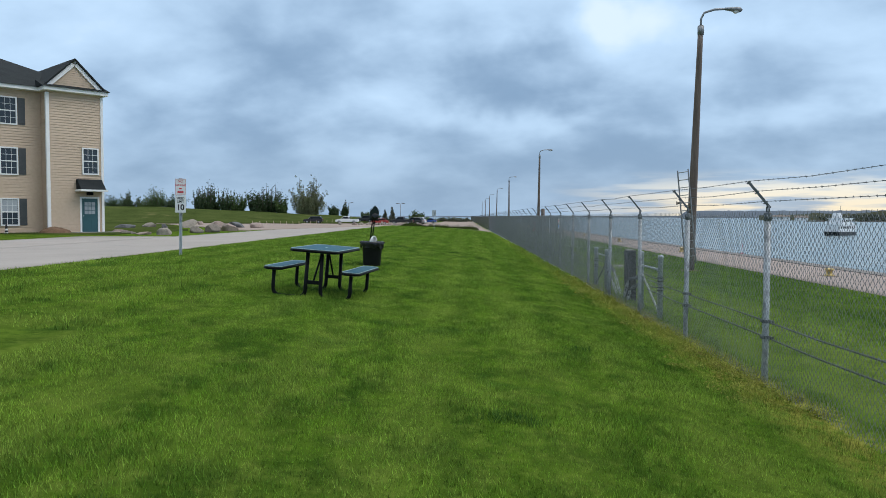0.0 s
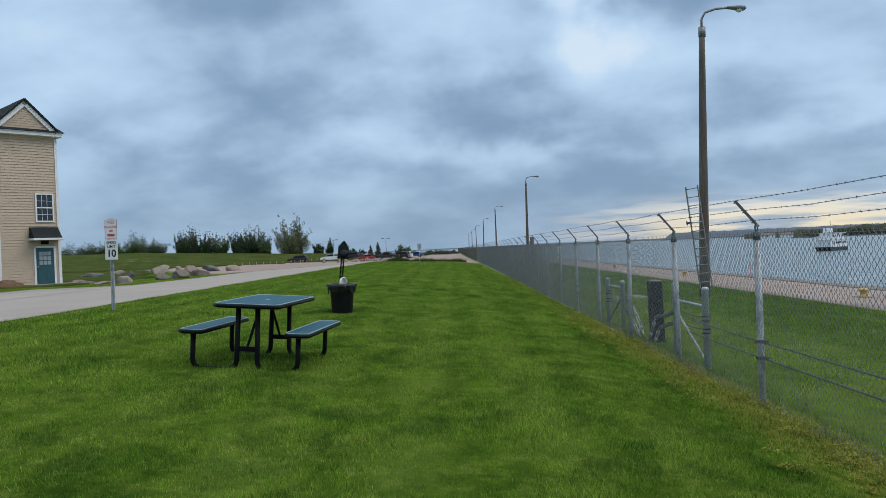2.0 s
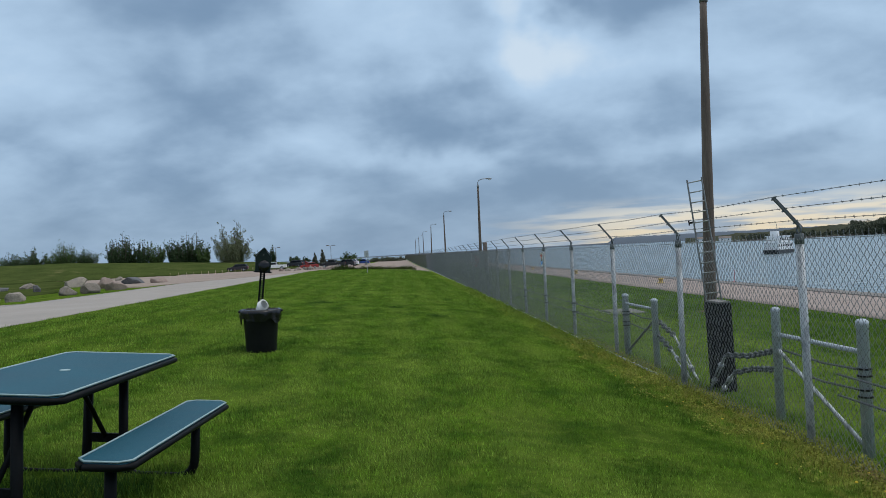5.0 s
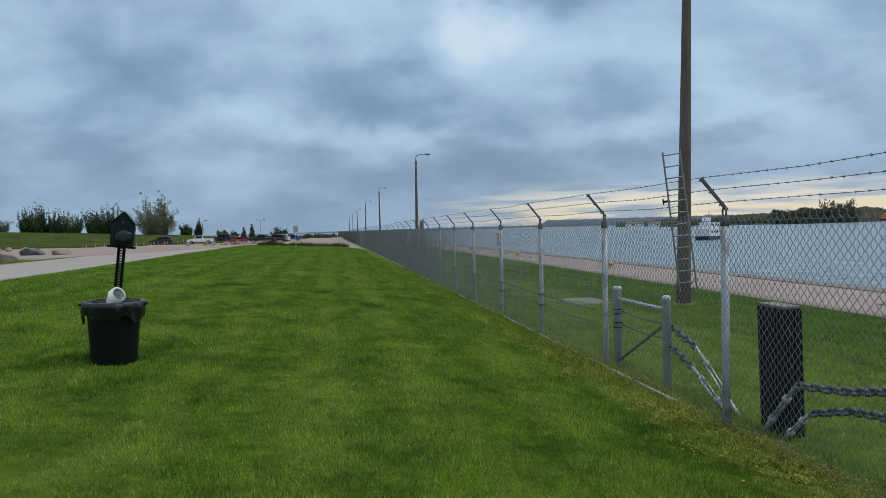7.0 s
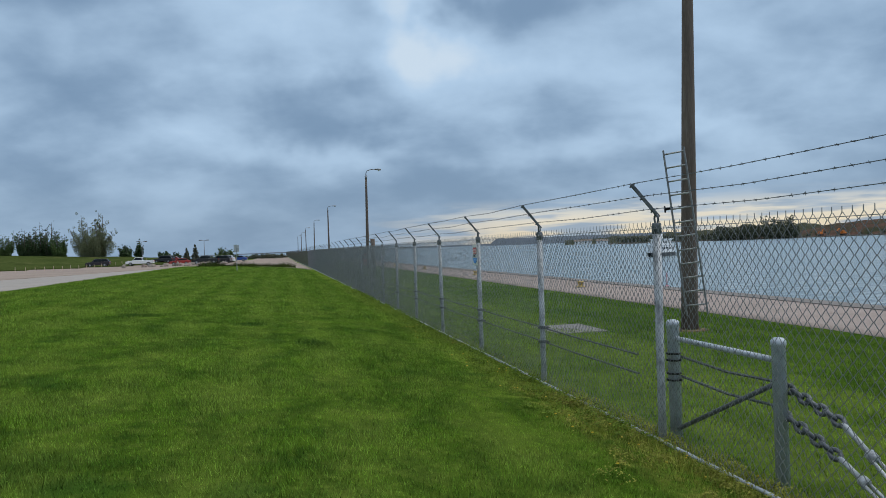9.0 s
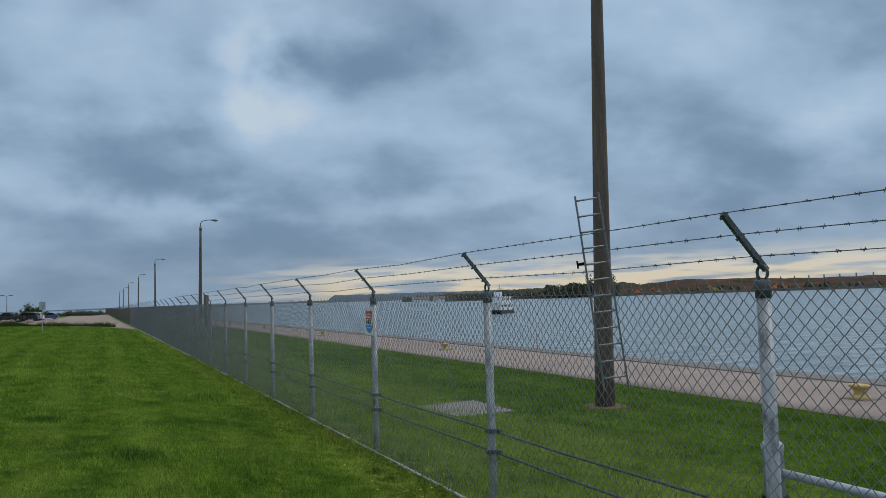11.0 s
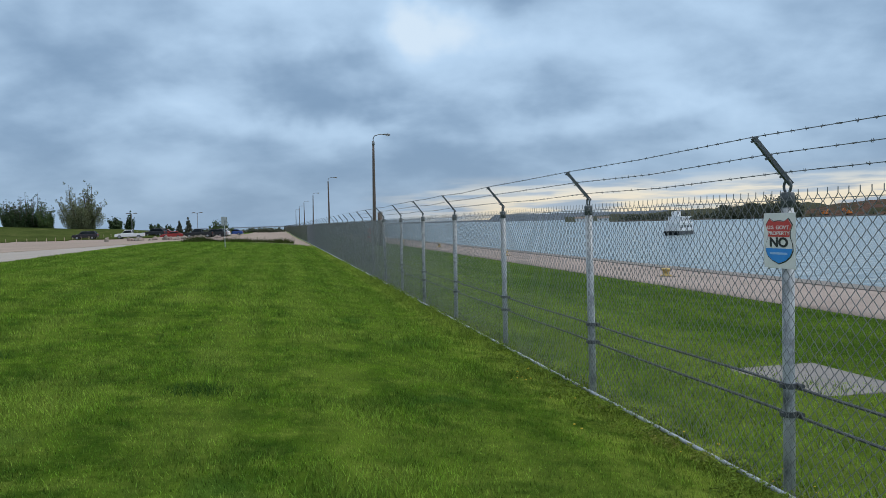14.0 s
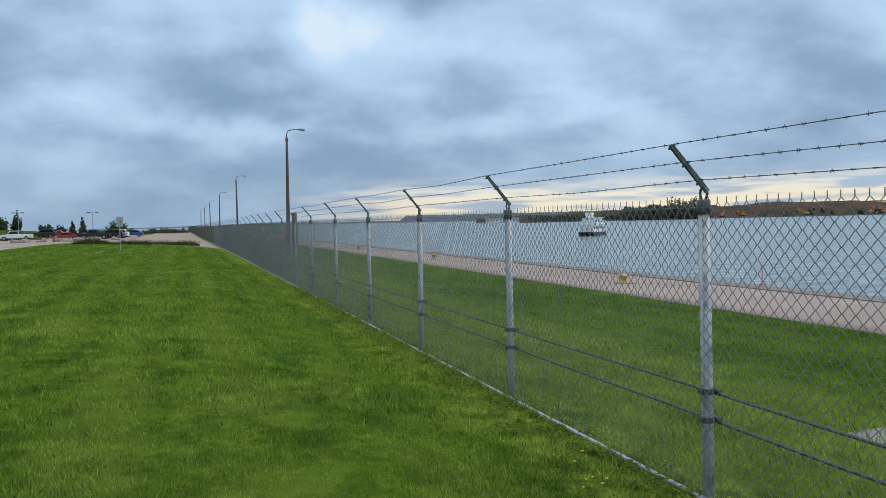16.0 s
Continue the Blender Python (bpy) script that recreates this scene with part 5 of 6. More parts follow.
    part("door_frame", bm, TRIM, t)
    bm = bmesh.new()
    box(bm, (-1.26, -0.03, 0.02), (-0.34, 0.01, 2.02), 0.004)
    for x0 in (-1.16, -0.74):
        box(bm, (x0, -0.042, 0.2), (x0 + 0.30, -0.03, 0.85), 0.004)
    door = part("door", bm, DOORTEAL, t, "teal painted entrance door with a glazed upper half")
    for i in range(3):
        for j in range(3):
            bm = bmesh.new()
            box(bm, (-1.10 + i * 0.21, -0.04, 1.10 + j * 0.25), (-0.92 + i * 0.21, -0.031, 1.31 + j * 0.25))
            part("pane", bm, CURTAIN, door)
    bm = bmesh.new()
    bmesh.ops.create_uvsphere(bm, u_segments=10, v_segments=6, radius=0.035, matrix=Matrix.Translation((-1.18, -0.07, 1.0)))
    part("door_knob", bm, GALV, door)
    bm = bmesh.new()
    prism(bm, [(0, 0), (0.75, 0), (0.12, 0.62), (0, 0.62)], -1.55, -0.12, Matrix.Translation((0, -0.02, 2.52)) @ Matrix.Rotation(radians(-90), 4, "Z"))
    bmesh.ops.recalc_face_normals(bm, faces=bm.faces)
    part("awning", bm, ROOF, t, "dark shingled awning over the door")
    bm = bmesh.new()
    box(bm, (-1.62, -0.84, 2.42), (-0.05, -0.0, 2.53), 0.01)
    part("awning_fascia", bm, TRIM, t)
    bm = bmesh.new()
    box(bm, (-0.98, -0.16, 2.22), (-0.62, -0.02, 2.40), 0.02)
    part("wall_lamp", bm, BLACKSTEEL, t, "black wall lamp")
    bm = bmesh.new()
    box(bm, (-2.0, -1.5, -0.4), (0.6, -0.02, 0.05), 0.02)
    part("entrance_step", bm, SLAB, t)


apartment_building()


def garage():
    t = empty("garage", "low tan garage with a dark roof and a white arched door", "garage", m=pose(-21.08, 45.3, 0.40, 0, 0, 48.3) @ pose(2.1, -0.2, 0))
    bm = bmesh.new()
    box(bm, (-16.5, -5.0, -0.4), (-11.3, -0.9, 3.0))
    w = part("wall", bm, SIDING, t)
    bm = bmesh.new()
    courses(bm, (-16.5, -5.001), (-11.3, -5.001), 0.05, 3.0)
    courses(bm, (-11.299, -5.0), (-11.299, -0.9), 0.05, 3.0)
    part("siding", bm, SIDING, w)
    bm = bmesh.new()
    prism(bm, [(-17.0, 3.05), (-10.8, 3.05), (-13.9, 4.5)], -5.4, -0.6)
    part("roof", bm, ROOF, t)
    bm = bmesh.new()
    box(bm, (-16.9, -5.35, 2.88), (-10.9, -0.7, 3.05), 0.01)
    part("fascia", bm, TRIM, t)
    bm = bmesh.new()
    arch = [(-12.0, 0.0), (-12.0, 1.7)] + [(-13.35 + 1.35 * math.cos(a), 1.7 + 0.75 * math.sin(a)) for a in np.linspace(0.3, 2.84, 9)] + [(-14.7, 1.7), (-14.7, 0.0)]
    prism(bm, arch, -5.08, -5.0)
    part("garage_door", bm, TRIM, t, "white arched garage door")


garage()


def dirt_mound(x, y, r, h, label):
    bm = bmesh.new()
    z = ground_z(x, y)
    bmesh.ops.create_icosphere(bm, subdivisions=4, radius=1.0, matrix=Matrix.Translation((x, y, z)) @ Matrix.Diagonal((r, r * 0.8, h, 1)))
    for v in bm.verts:
        v.co += Vector((0.2, 0.2, 0.25)) * h * noise.noise(v.co * 3.0)
    return tagged(part("dirt_mound", bm, DIRT, smooth=True), label, "earth mound")


dirt_mound(-22.55, 42.55, 0.85, 0.36, "small heap of bare brown earth beside the building")


def garden_lighthouse(x, y):
    """A knee-high striped lighthouse ornament."""
    t = empty("garden_lighthouse", "small black and white striped lighthouse ornament beside the building", "garden ornament", m=pose(x, y, ground_z(x, y)))
    for k in range(4):
        bm = bmesh.new()
        r0, r1 = 0.15 - 0.018 * k, 0.15 - 0.018 * (k + 1)
        lathe(bm, [(r0 * 0.7, k * 0.10), (r1 * 0.7, k * 0.10 + 0.10)], 14)
        part("tower_band", bm, (SIGNWHITE, SIGNBLACK)[k % 2], t, smooth=False)
    bm = bmesh.new()
    lathe(bm, [(0.08, 0.40), (0.08, 0.42), (0.045, 0.425), (0.045, 0.49), (0.06, 0.50), (0.01, 0.56)], 14)
    part("lantern_room", bm, SIGNBLACK, t)


garden_lighthouse(-24.75, 41.6)


def garden_lantern(x, y):
    t = empty("garden_lantern", "small black garden lantern standing by the white bay", "lantern", m=pose(x, y, ground_z(x, y)))
    bm = bmesh.new()
    box(bm, (-0.12, -0.12, 0), (0.12, 0.12, 0.05), 0.01)
    for sx in (-1, 1):
        for sy in (-1, 1):
            box(bm, (sx * 0.09 - 0.015, sy * 0.09 - 0.015, 0.05), (sx * 0.09 + 0.015, sy * 0.09 + 0.015, 0.36))
    part("lantern_frame", bm, BLACKSTEEL, t)
    bm = bmesh.new()
    lathe(bm, [(0.17, 0.36), (0.06, 0.47), (0.03, 0.52)], 8)
    part("lantern_roof", bm, BLACKSTEEL, t)
    bm = bmesh.new()
    lathe(bm, [(0.07, 0.05), (0.07, 0.34)], 10)
    part("glass", bm, CURTAIN, t)


garden_lantern(-26.2, 39.7)

# ---- boulders ----


def boulder(x, y, w, h, mat, seed, d=None, dark=""):
    bm = bmesh.new()
    z = ground_z(x, y)
    d = d or w * 0.8
    bmesh.ops.create_icosphere(bm, subdivisions=4, radius=1.0)
    rng = random.Random(seed)
    cuts = [(Vector((rng.uniform(-1, 1), rng.uniform(-1, 1), rng.uniform(-0.3, 1))).normalized(), rng.uniform(0.50, 0.80)) for _ in range(11)]
    for v in bm.verts:
        p = v.co.copy()
        for n, c in cuts:
            k = p.dot(n) - c
            if k > 0:
                p -= n * k * 0.97
        p *= 1 + 0.09 * noise.noise(p * 1.6 + Vector((seed, 0, 0))) + 0.04 * noise.noise(p * 5 + Vector((0, seed, 0)))
        v.co = Vector((p.x * w / 2, p.y * d / 2, p.z * h * 0.68))
    bmesh.ops.rotate(bm, verts=bm.verts, matrix=Matrix.Rotation(rng.uniform(-0.6, 0.6), 3, "Z"))
    bmesh.ops.translate(bm, verts=bm.verts, vec=(x, y, z + h * 0.36))
    tone = {BOULDER: "grey-brown", DARKBOULDER: "dark grey", PINKBOULDER: "pinkish granite"}[mat]
    return tagged(part("boulder", bm, mat, smooth=True), "blocky weathered %s field boulder lying by the road" % tone, "boulder", "boulders by the road")


B, D, P = BOULDER, DARKBOULDER, PINKBOULDER
for i, (x, y, w, h, mt) in enumerate([(-15.7, 45.8, 1.0, 0.62, B), (-15.2, 47.3, 1.05, 0.64, B), (-23.4, 65.5, 1.85, 0.95, B), (-17.6, 56.0, 1.15, 0.80, P), (-15.2, 50.8, 1.15, 0.72, P), (-16.1, 53.0, 0.95, 0.62, B),
                                      (-19.3, 65.6, 1.7, 0.75, D), (-17.1, 64.5, 1.35, 0.72, P), (-15.6, 40.7, 0.85, 0.52, B), (-27.0, 66.0, 1.1, 0.62, B), (-27.5, 62.5, 1.8, 0.52, D), (-36.0, 104.0, 1.0, 0.8, P), (-32.0, 98.0, 0.9, 0.6, B),
                                      (-21.0, 54.2, 0.5, 0.62, D), (-20.0, 45.0, 1.3, 0.28, P), (-18.6, 43.2, 0.9, 0.25, B), (-17.0, 41.6, 0.8, 0.2, P)]):
    boulder(x, y, w * 1.12, h * 0.8, mt, i * 3.7 + 1)

# ---- trees and bushes ----


def leaf_cloud(rng, blobs, count, size):
    """Small leaves, gathered in clumps round the ends of the limbs."""
    c = np.array([b[0] for b in blobs])
    r = np.array([b[1] for b in blobs])
    k = rng.choice(len(blobs), count, p=(r ** 2) / (r ** 2).sum())
    d = rng.normal(size=(count, 3))
    d /= np.linalg.norm(d, axis=1)[:, None]
    p = c[k] + d * (r[k] * rng.uniform(0.25, 1.0, count) ** 0.5)[:, None]
    a, b = rng.normal(size=(count, 3)), rng.normal(size=(count, 3))
    a /= np.linalg.norm(a, axis=1)[:, None]
    b = np.cross(a, b)
    b /= np.linalg.norm(b, axis=1)[:, None]
    s = (size * rng.uniform(0.6, 1.4, count))[:, None]
    V = np.stack([p - a * s, p + b * s * 0.5, p + a * s, p - b * s * 0.5], 1).reshape(-1, 3)
    return V, np.arange(count * 4).reshape(-1, 4)


def shrub(x, y, h, w, mat, label, seed, name="bank_shrub", category="shrub", count=11000, size=0.125):
    """Many-stemmed: stems fan up from the ground, leaves from foot to tips, a ragged top."""
    rng = np.random.default_rng(seed)
    t = empty(name, label, category, "shrubs on the bank" if name == "bank_shrub" else "", pose(x, y, ground_z(x, y)))
    bm = bmesh.new()
    blobs = []
    n = 17
    for k in range(n):
        a, lean = rng.uniform(0, 6.283), rng.uniform(0.0, 1.0) ** 0.7
        tip = Vector((math.cos(a) * lean * w * 0.42, math.sin(a) * lean * w * 0.42, h * (1.0 - 0.42 * lean ** 2) * rng.uniform(0.62, 1.04)))
        foot = Vector((math.cos(a) * 0.05 * w, math.sin(a) * 0.05 * w, -0.2))
        mid = foot.lerp(tip, 0.5) + Vector((math.cos(a), math.sin(a), 0)) * 0.05 * w
        tube(bm, [tuple(foot), tuple(mid), tuple(tip)], 0.016 * h, 5, False, 0.003 * h)
        for f in np.linspace(0.10, 1.04, 10):
            p = foot.lerp(mid, f * 2) if f < 0.5 else mid.lerp(tip, f * 2 - 1)
            r = (0.135 - 0.108 * f) * w * rng.uniform(0.7, 1.25)
            blobs.append(((p.x + rng.normal() * 0.04 * w, p.y + rng.normal() * 0.04 * w, max(p.z, r * 0.5)), r))
    part("stem_cluster", bm, BARK, t, smooth=True)
    V, F = leaf_cloud(rng, blobs, count, size)
    V[:, 2] = np.maximum(V[:, 2], 0.03)
    raw("crown", V, F, mat, t)
    return t


LB = "dense dark green shrub on the grassy bank"
for i, (x, top, w, mt) in enumerate([(-44.4, 3.9, 3.6, LEAFDARK), (-42.6, 4.3, 2.0, LEAFDARK), (-40.8, 3.8, 2.2, LEAFMID), (-38.8, 4.7, 3.2, LEAFMID), (-36.7, 4.1, 3.0, LEAFDARK), (-33.6, 4.5, 1.7, LEAFDARK), (-32.5, 5.1, 2.2, LEAFDARK), (-31.4, 4.7, 1.6, LEAFDARK),
                                     (-30.2, 4.4, 1.5, LEAFDARK), (-28.6, 4.5, 2.7, LEAFMID), (-26.4, 4.5, 1.8, LEAFDARK), (-25.4, 4.6, 2.0, LEAFDARK), (-24.1, 5.1, 2.3, LEAFDARK), (-22.9, 4.0, 2.0, LEAFMID), (-48.5, 4.3, 4.2, LEAFDARK), (-54, 4.6, 4.6, LEAFMID), (-60, 4.4, 5, LEAFDARK)]):
    y = 209.0 + (i * 7 % 5)
    k = (y - 7.0) / 93.0
    xx = 0.43 + (x - 0.43) * k
    b = ground_z(xx, y)
    shrub(xx, y, (1.47 + (top - 1.47) * k - b) * 1.28, w * k * 1.5, mt, LB if mt is LEAFDARK else "fresh green shrub on the grassy bank", 20 + i)
shrub(-43.5, 212.0, 11.6, 13.5, LEAFPALE, "broad pale budding willow on the end of the bank", 77, "willow_tree", "tree", 56000, 0.105)
for x, y, h, w, s in ((-36.5, 214, 3.4, 5.0, 78), (-33.8, 216, 4.4, 3.2, 79), (-26.5, 205, 2.8, 3.6, 80), (-23.6, 205, 2.2, 3.2, 81), (-12.6, 200, 3.6, 5.0, 82), (-10.9, 201, 3.0, 4.2, 83)):
    shrub(x, y, h, w, LEAFMID if s > 81 else LEAFDARK, "round green bush behind the parked cars", s, "round_bush", "bush", 6500, 0.18)


def end_brush():
    """Low dark scrub across the far end of the gravel, too dense to count."""
    rng = np.random.default_rng(88)
    blobs = []
    for k in range(90):
        x, y = rng.uniform(-26, 2.6), rng.uniform(300, 318)
        h = rng.uniform(0.7, 1.5)
        for q in range(4):
            blobs.append(((x + rng.normal() * 0.7, y + rng.normal() * 0.7, ground_z(x, y) + h * rng.uniform(0.15, 0.9)), h * rng.uniform(0.3, 0.5)))
    V, F = leaf_cloud(rng, blobs, 14000, 0.2)
    raw("end_brush", V, F, LEAFFAR, None, "low brown-green scrub where the gravel ends", "stuff", "scrub")


end_brush()


def conifer(x, y, h, w, seed):
    rng = np.random.default_rng(seed)
    t = empty("conifer", "small dark conifer standing beyond the parking lot", "tree", "conifers", pose(x, y, ground_z(x, y)))
    bm = bmesh.new()
    tube(bm, [(0, 0, -0.2), (0, 0, h)], 0.09, 6, True, 0.01)
    blobs = []
    for k in range(80):
        f = rng.uniform(0.10, 0.98)
        a, r = rng.uniform(0, 6.28), w * 0.5 * (1.02 - f) * rng.uniform(0.5, 1)
        e = Vector((math.cos(a) * r, math.sin(a) * r, h * f - 0.15 * r))
        tube(bm, [(0, 0, h * f), tuple(e)], 0.02, 4, False, 0.006)
        blobs.append(((*e,), 0.10 + 0.28 * (1 - f)))
    part("trunk", bm, BARK, t)
    V, F = leaf_cloud(rng, blobs, 4500, 0.11)
    raw("crown", V, F, LEAFFAR, t)


conifer(-20.6, 200, 3.4, 2.0, 90)
conifer(-18.7, 200, 4.3, 2.3, 91)

# ---- the lot: cars, lamps, posts, rubble ----


def car(x, y, turn, colour, kind, label, gloss=0.3):
    t = empty("car" if kind != "pickup" else "pickup_truck", label, "car" if kind != "pickup" else "truck", "parked vehicles", pose(x, y, ground_z(x, y) + 0.05, 0, 0, turn))
    paint = plain("car_paint", colour, gloss)
    L, W = {"pickup": (5.5, 1.95), "suv": (4.7, 1.85), "car": (4.4, 1.75)}[kind]
    h = L / 2
    low = {"pickup": [(-h, 0.45), (h, 0.45), (h, 0.95), (h - 1.0, 1.12), (h - 1.35, 1.14), (-h, 1.14)],
           "suv": [(-h, 0.38), (h, 0.38), (h, 0.80), (h - 0.2, 0.95), (h - 1.15, 1.06), (-h + 0.05, 1.08)],
           "car": [(-h, 0.32), (h, 0.32), (h, 0.62), (h - 0.2, 0.74), (h - 1.2, 0.90), (-h + 0.1, 0.92)]}[kind]
    up = {"pickup": [(-0.65, 1.12), (h - 1.3, 1.12), (h - 1.95, 1.80), (-0.55, 1.82)],
          "suv": [(-h + 0.08, 1.05), (h - 1.15, 1.03), (h - 1.85, 1.66), (-h + 0.55, 1.68)],
          "car": [(-h + 0.35, 0.90), (h - 1.25, 0.88), (h - 2.0, 1.38), (-h + 1.15, 1.40)]}[kind]
    bm = bmesh.new()
    prism(bm, low, -W / 2, W / 2, None, 0.06)
    body = part("body", bm, paint, t, smooth=False)
    bm = bmesh.new()
    prism(bm, up, -W / 2 + 0.10, W / 2 - 0.10, None, 0.05)
    cab = part("cabin", bm, paint, t)
    for s in (-1, 1):
        bm = bmesh.new()
        cx = sum(p[0] for p in up) / 4
        cz = sum(p[1] for p in up) / 4
        q = [(cx + (px - cx) * 0.86, cz + (pz - cz) * 0.72) for px, pz in up]
        yy = s * (W / 2 - 0.10)
        prism(bm, q, yy - 0.006, yy + 0.006)
        part("side_window", bm, CARGLASS, cab)
    for i, (a, b) in enumerate(((1, 2), (0, 3))):
        p, q = Vector((up[a][0], 0, up[a][1])), Vector((up[b][0], 0, up[b][1]))
        bm = bmesh.new()
        o = 0.008 if i == 0 else -0.008
        v = [bm.verts.new((p.lerp(q, f).x + o, s * (W / 2 - 0.2), p.lerp(q, f).z)) for f, s in ((0.15, -1), (0.15, 1), (0.88, 1), (0.88, -1))]
        f = bm.faces.new(v)
        bmesh.ops.solidify(bm, geom=[f], thickness=0.006)
        part("windscreen" if i == 0 else "rear_window", bm, CARGLASS, cab)
    if kind == "pickup":
        bm = bmesh.new()
        box(bm, (-h + 0.12, -W / 2 + 0.12, 1.10), (-0.8, W / 2 - 0.12, 1.146))
        part("load_bed", bm, TYRE, t)
    r = {"pickup": 0.40, "suv": 0.36, "car": 0.32}[kind]
    for xx in (-h + 0.95, h - 0.95):
        for s in (-1, 1):
            bm = bmesh.new()
            m = Matrix.Translation((xx, s * (W / 2 - 0.10), r)) @ Matrix.Rotation(radians(90), 4, "X")
            lathe(bm, [(r * 0.6, -0.12), (r * 0.95, -0.12), (r, -0.08), (r, 0.08), (r * 0.95, 0.12), (r * 0.6, 0.12)], 18, m=m)
            wh = part("wheel", bm, TYRE, t, smooth=False)
            bm = bmesh.new()
            lathe(bm, [(r * 0.58, -0.125), (r * 0.2, -0.11), (r * 0.2, 0.11), (r * 0.58, 0.125)], 14, m=m)
            part("rim", bm, RIM, wh)
    for s in (-1, 1):
        bm = bmesh.new()
        box(bm, (h - 0.05, s * (W / 2 - 0.3) - 0.16, low[2][1] - 0.16), (h + 0.012, s * (W / 2 - 0.3) + 0.16, low[2][1] - 0.02), 0.01)
        part("headlight", bm, HEADLIGHT, t)
        bm = bmesh.new()
        box(bm, (-h - 0.012, s * (W / 2 - 0.22) - 0.10, low[-1][1] - 0.32), (-h + 0.05, s * (W / 2 - 0.22) + 0.10, low[-1][1] - 0.06), 0.01)
        part("tail_light", bm, REDLIGHT, t)
        bm = bmesh.new()
        box(bm, (up[1][0] - 0.55, s * (W / 2 + 0.02) - 0.09, up[1][1] - 0.02), (up[1][0] - 0.42, s * (W / 2 + 0.02) + 0.09, up[1][1] + 0.12), 0.01)
        part("wing_mirror", bm, paint, t)
    return t


car(-36.6, 185, 182, (0.02, 0.016, 0.022), "suv", "dark maroon sport utility car parked on the gravel lot")
car(-28.3, 185, 180, (0.72, 0.73, 0.74), "pickup", "white pickup truck parked on the gravel lot")
car(-20.2, 184, 186, (0.30, 0.03, 0.025), "car", "red car parked on the gravel lot")
car(-25.0, 196, 160, (0.03, 0.03, 0.035), "suv", "dark grey car parked behind the boulders")
car(-14.8, 184, 172, (0.015, 0.016, 0.018), "pickup", "black pickup truck parked on the gravel lot")
car(-12.2, 188, 168, (0.03, 0.032, 0.036), "suv", "dark grey sport utility car parked on the gravel lot")
car(-11.6, 191, 170, (0.66, 0.67, 0.68), "suv", "white sport utility car parked on the gravel lot")
car(-9.3, 204, 178, (0.03, 0.08, 0.30), "car", "blue car parked at the end of the lot")
car(-23.6, 197, 178, (0.30, 0.04, 0.03), "car", "dark red car parked on the gravel lot")


def lot_lamp(x, y, h):
    t = empty("lot_lamp", "grey twin-headed lamp post in the parking lot", "lamp post", "parking lot lamps", pose(x, y, ground_z(x, y)))
    bm = bmesh.new()
    tube(bm, [(0, 0, -0.2), (0, 0, h)], 0.08, 8, True, 0.05)
    part("post", bm, LAMPMAT, t, smooth=True)
    for s in (-1, 1):
        bm = bmesh.new()
        tube(bm, [(0, 0, h - 0.05), (s * 0.45, 0, h + 0.05)], 0.035, 6)
        part("arm", bm, LAMPMAT, t)
        bm = bmesh.new()
        box(bm, (s * 0.75 - 0.32, -0.2, h - 0.02), (s * 0.75 + 0.32, 0.2, h + 0.16), 0.03)
        part("lamp_head", bm, LAMPMAT, t)


lot_lamp(-28.0, 186, 5.1)
lot_lamp(-15.3, 186, 5.1)


def back_of_sign(x, y):
    t = empty("lot_sign", "grey sign plate on a post at the lawn end", "sign", m=pose(x, y, ground_z(x, y), 0, 0, 4))
    bm = bmesh.new()
    tube(bm, [(0, 0, -0.2), (0, 0, 1.85)], 0.022, 8)
    part("post", bm, GALV, t)
    bm = bmesh.new()
    box(bm, (-0.17, -0.03, 1.30), (0.17, -0.022, 1.80), 0.003)
    part("plate", bm, GALV, t)


back_of_sign(-2.2, 69.4)

bm = bmesh.new()
tube(bm, [(0, 0, -0.1), (0, 0, 0.85)], 0.045, 8, True, 0.04)
st0 = tagged(part("marker_post", bm, SIDING), "short pale wooden marker post at the edge of the lot", "post", "marker posts")
st0.matrix_basis = pose(-44.0, 158.0, ground_z(-44.0, 158.0))
for k in range(1, 18):
    x, y = -44.0 + 0.85 * k, 158.0 + 2.5 * k
    o = copy_thing(st0, pose(x, y, ground_z(x, y) - 0.02))

for i in range(34):
    rr = random.Random(300 + i)
    x, y = rr.uniform(-20, -7.5), rr.uniform(120, 160)
    boulder(x, y, rr.uniform(0.5, 1.3), rr.uniform(0.3, 0.75), (PINKBOULDER, BOULDER)[i % 2], 300 + i)

# ---- across the water ----


def far_place(az, d):
    a = radians(az)
    return 0.9 + d * math.sin(a), 26 + d * math.cos(a)


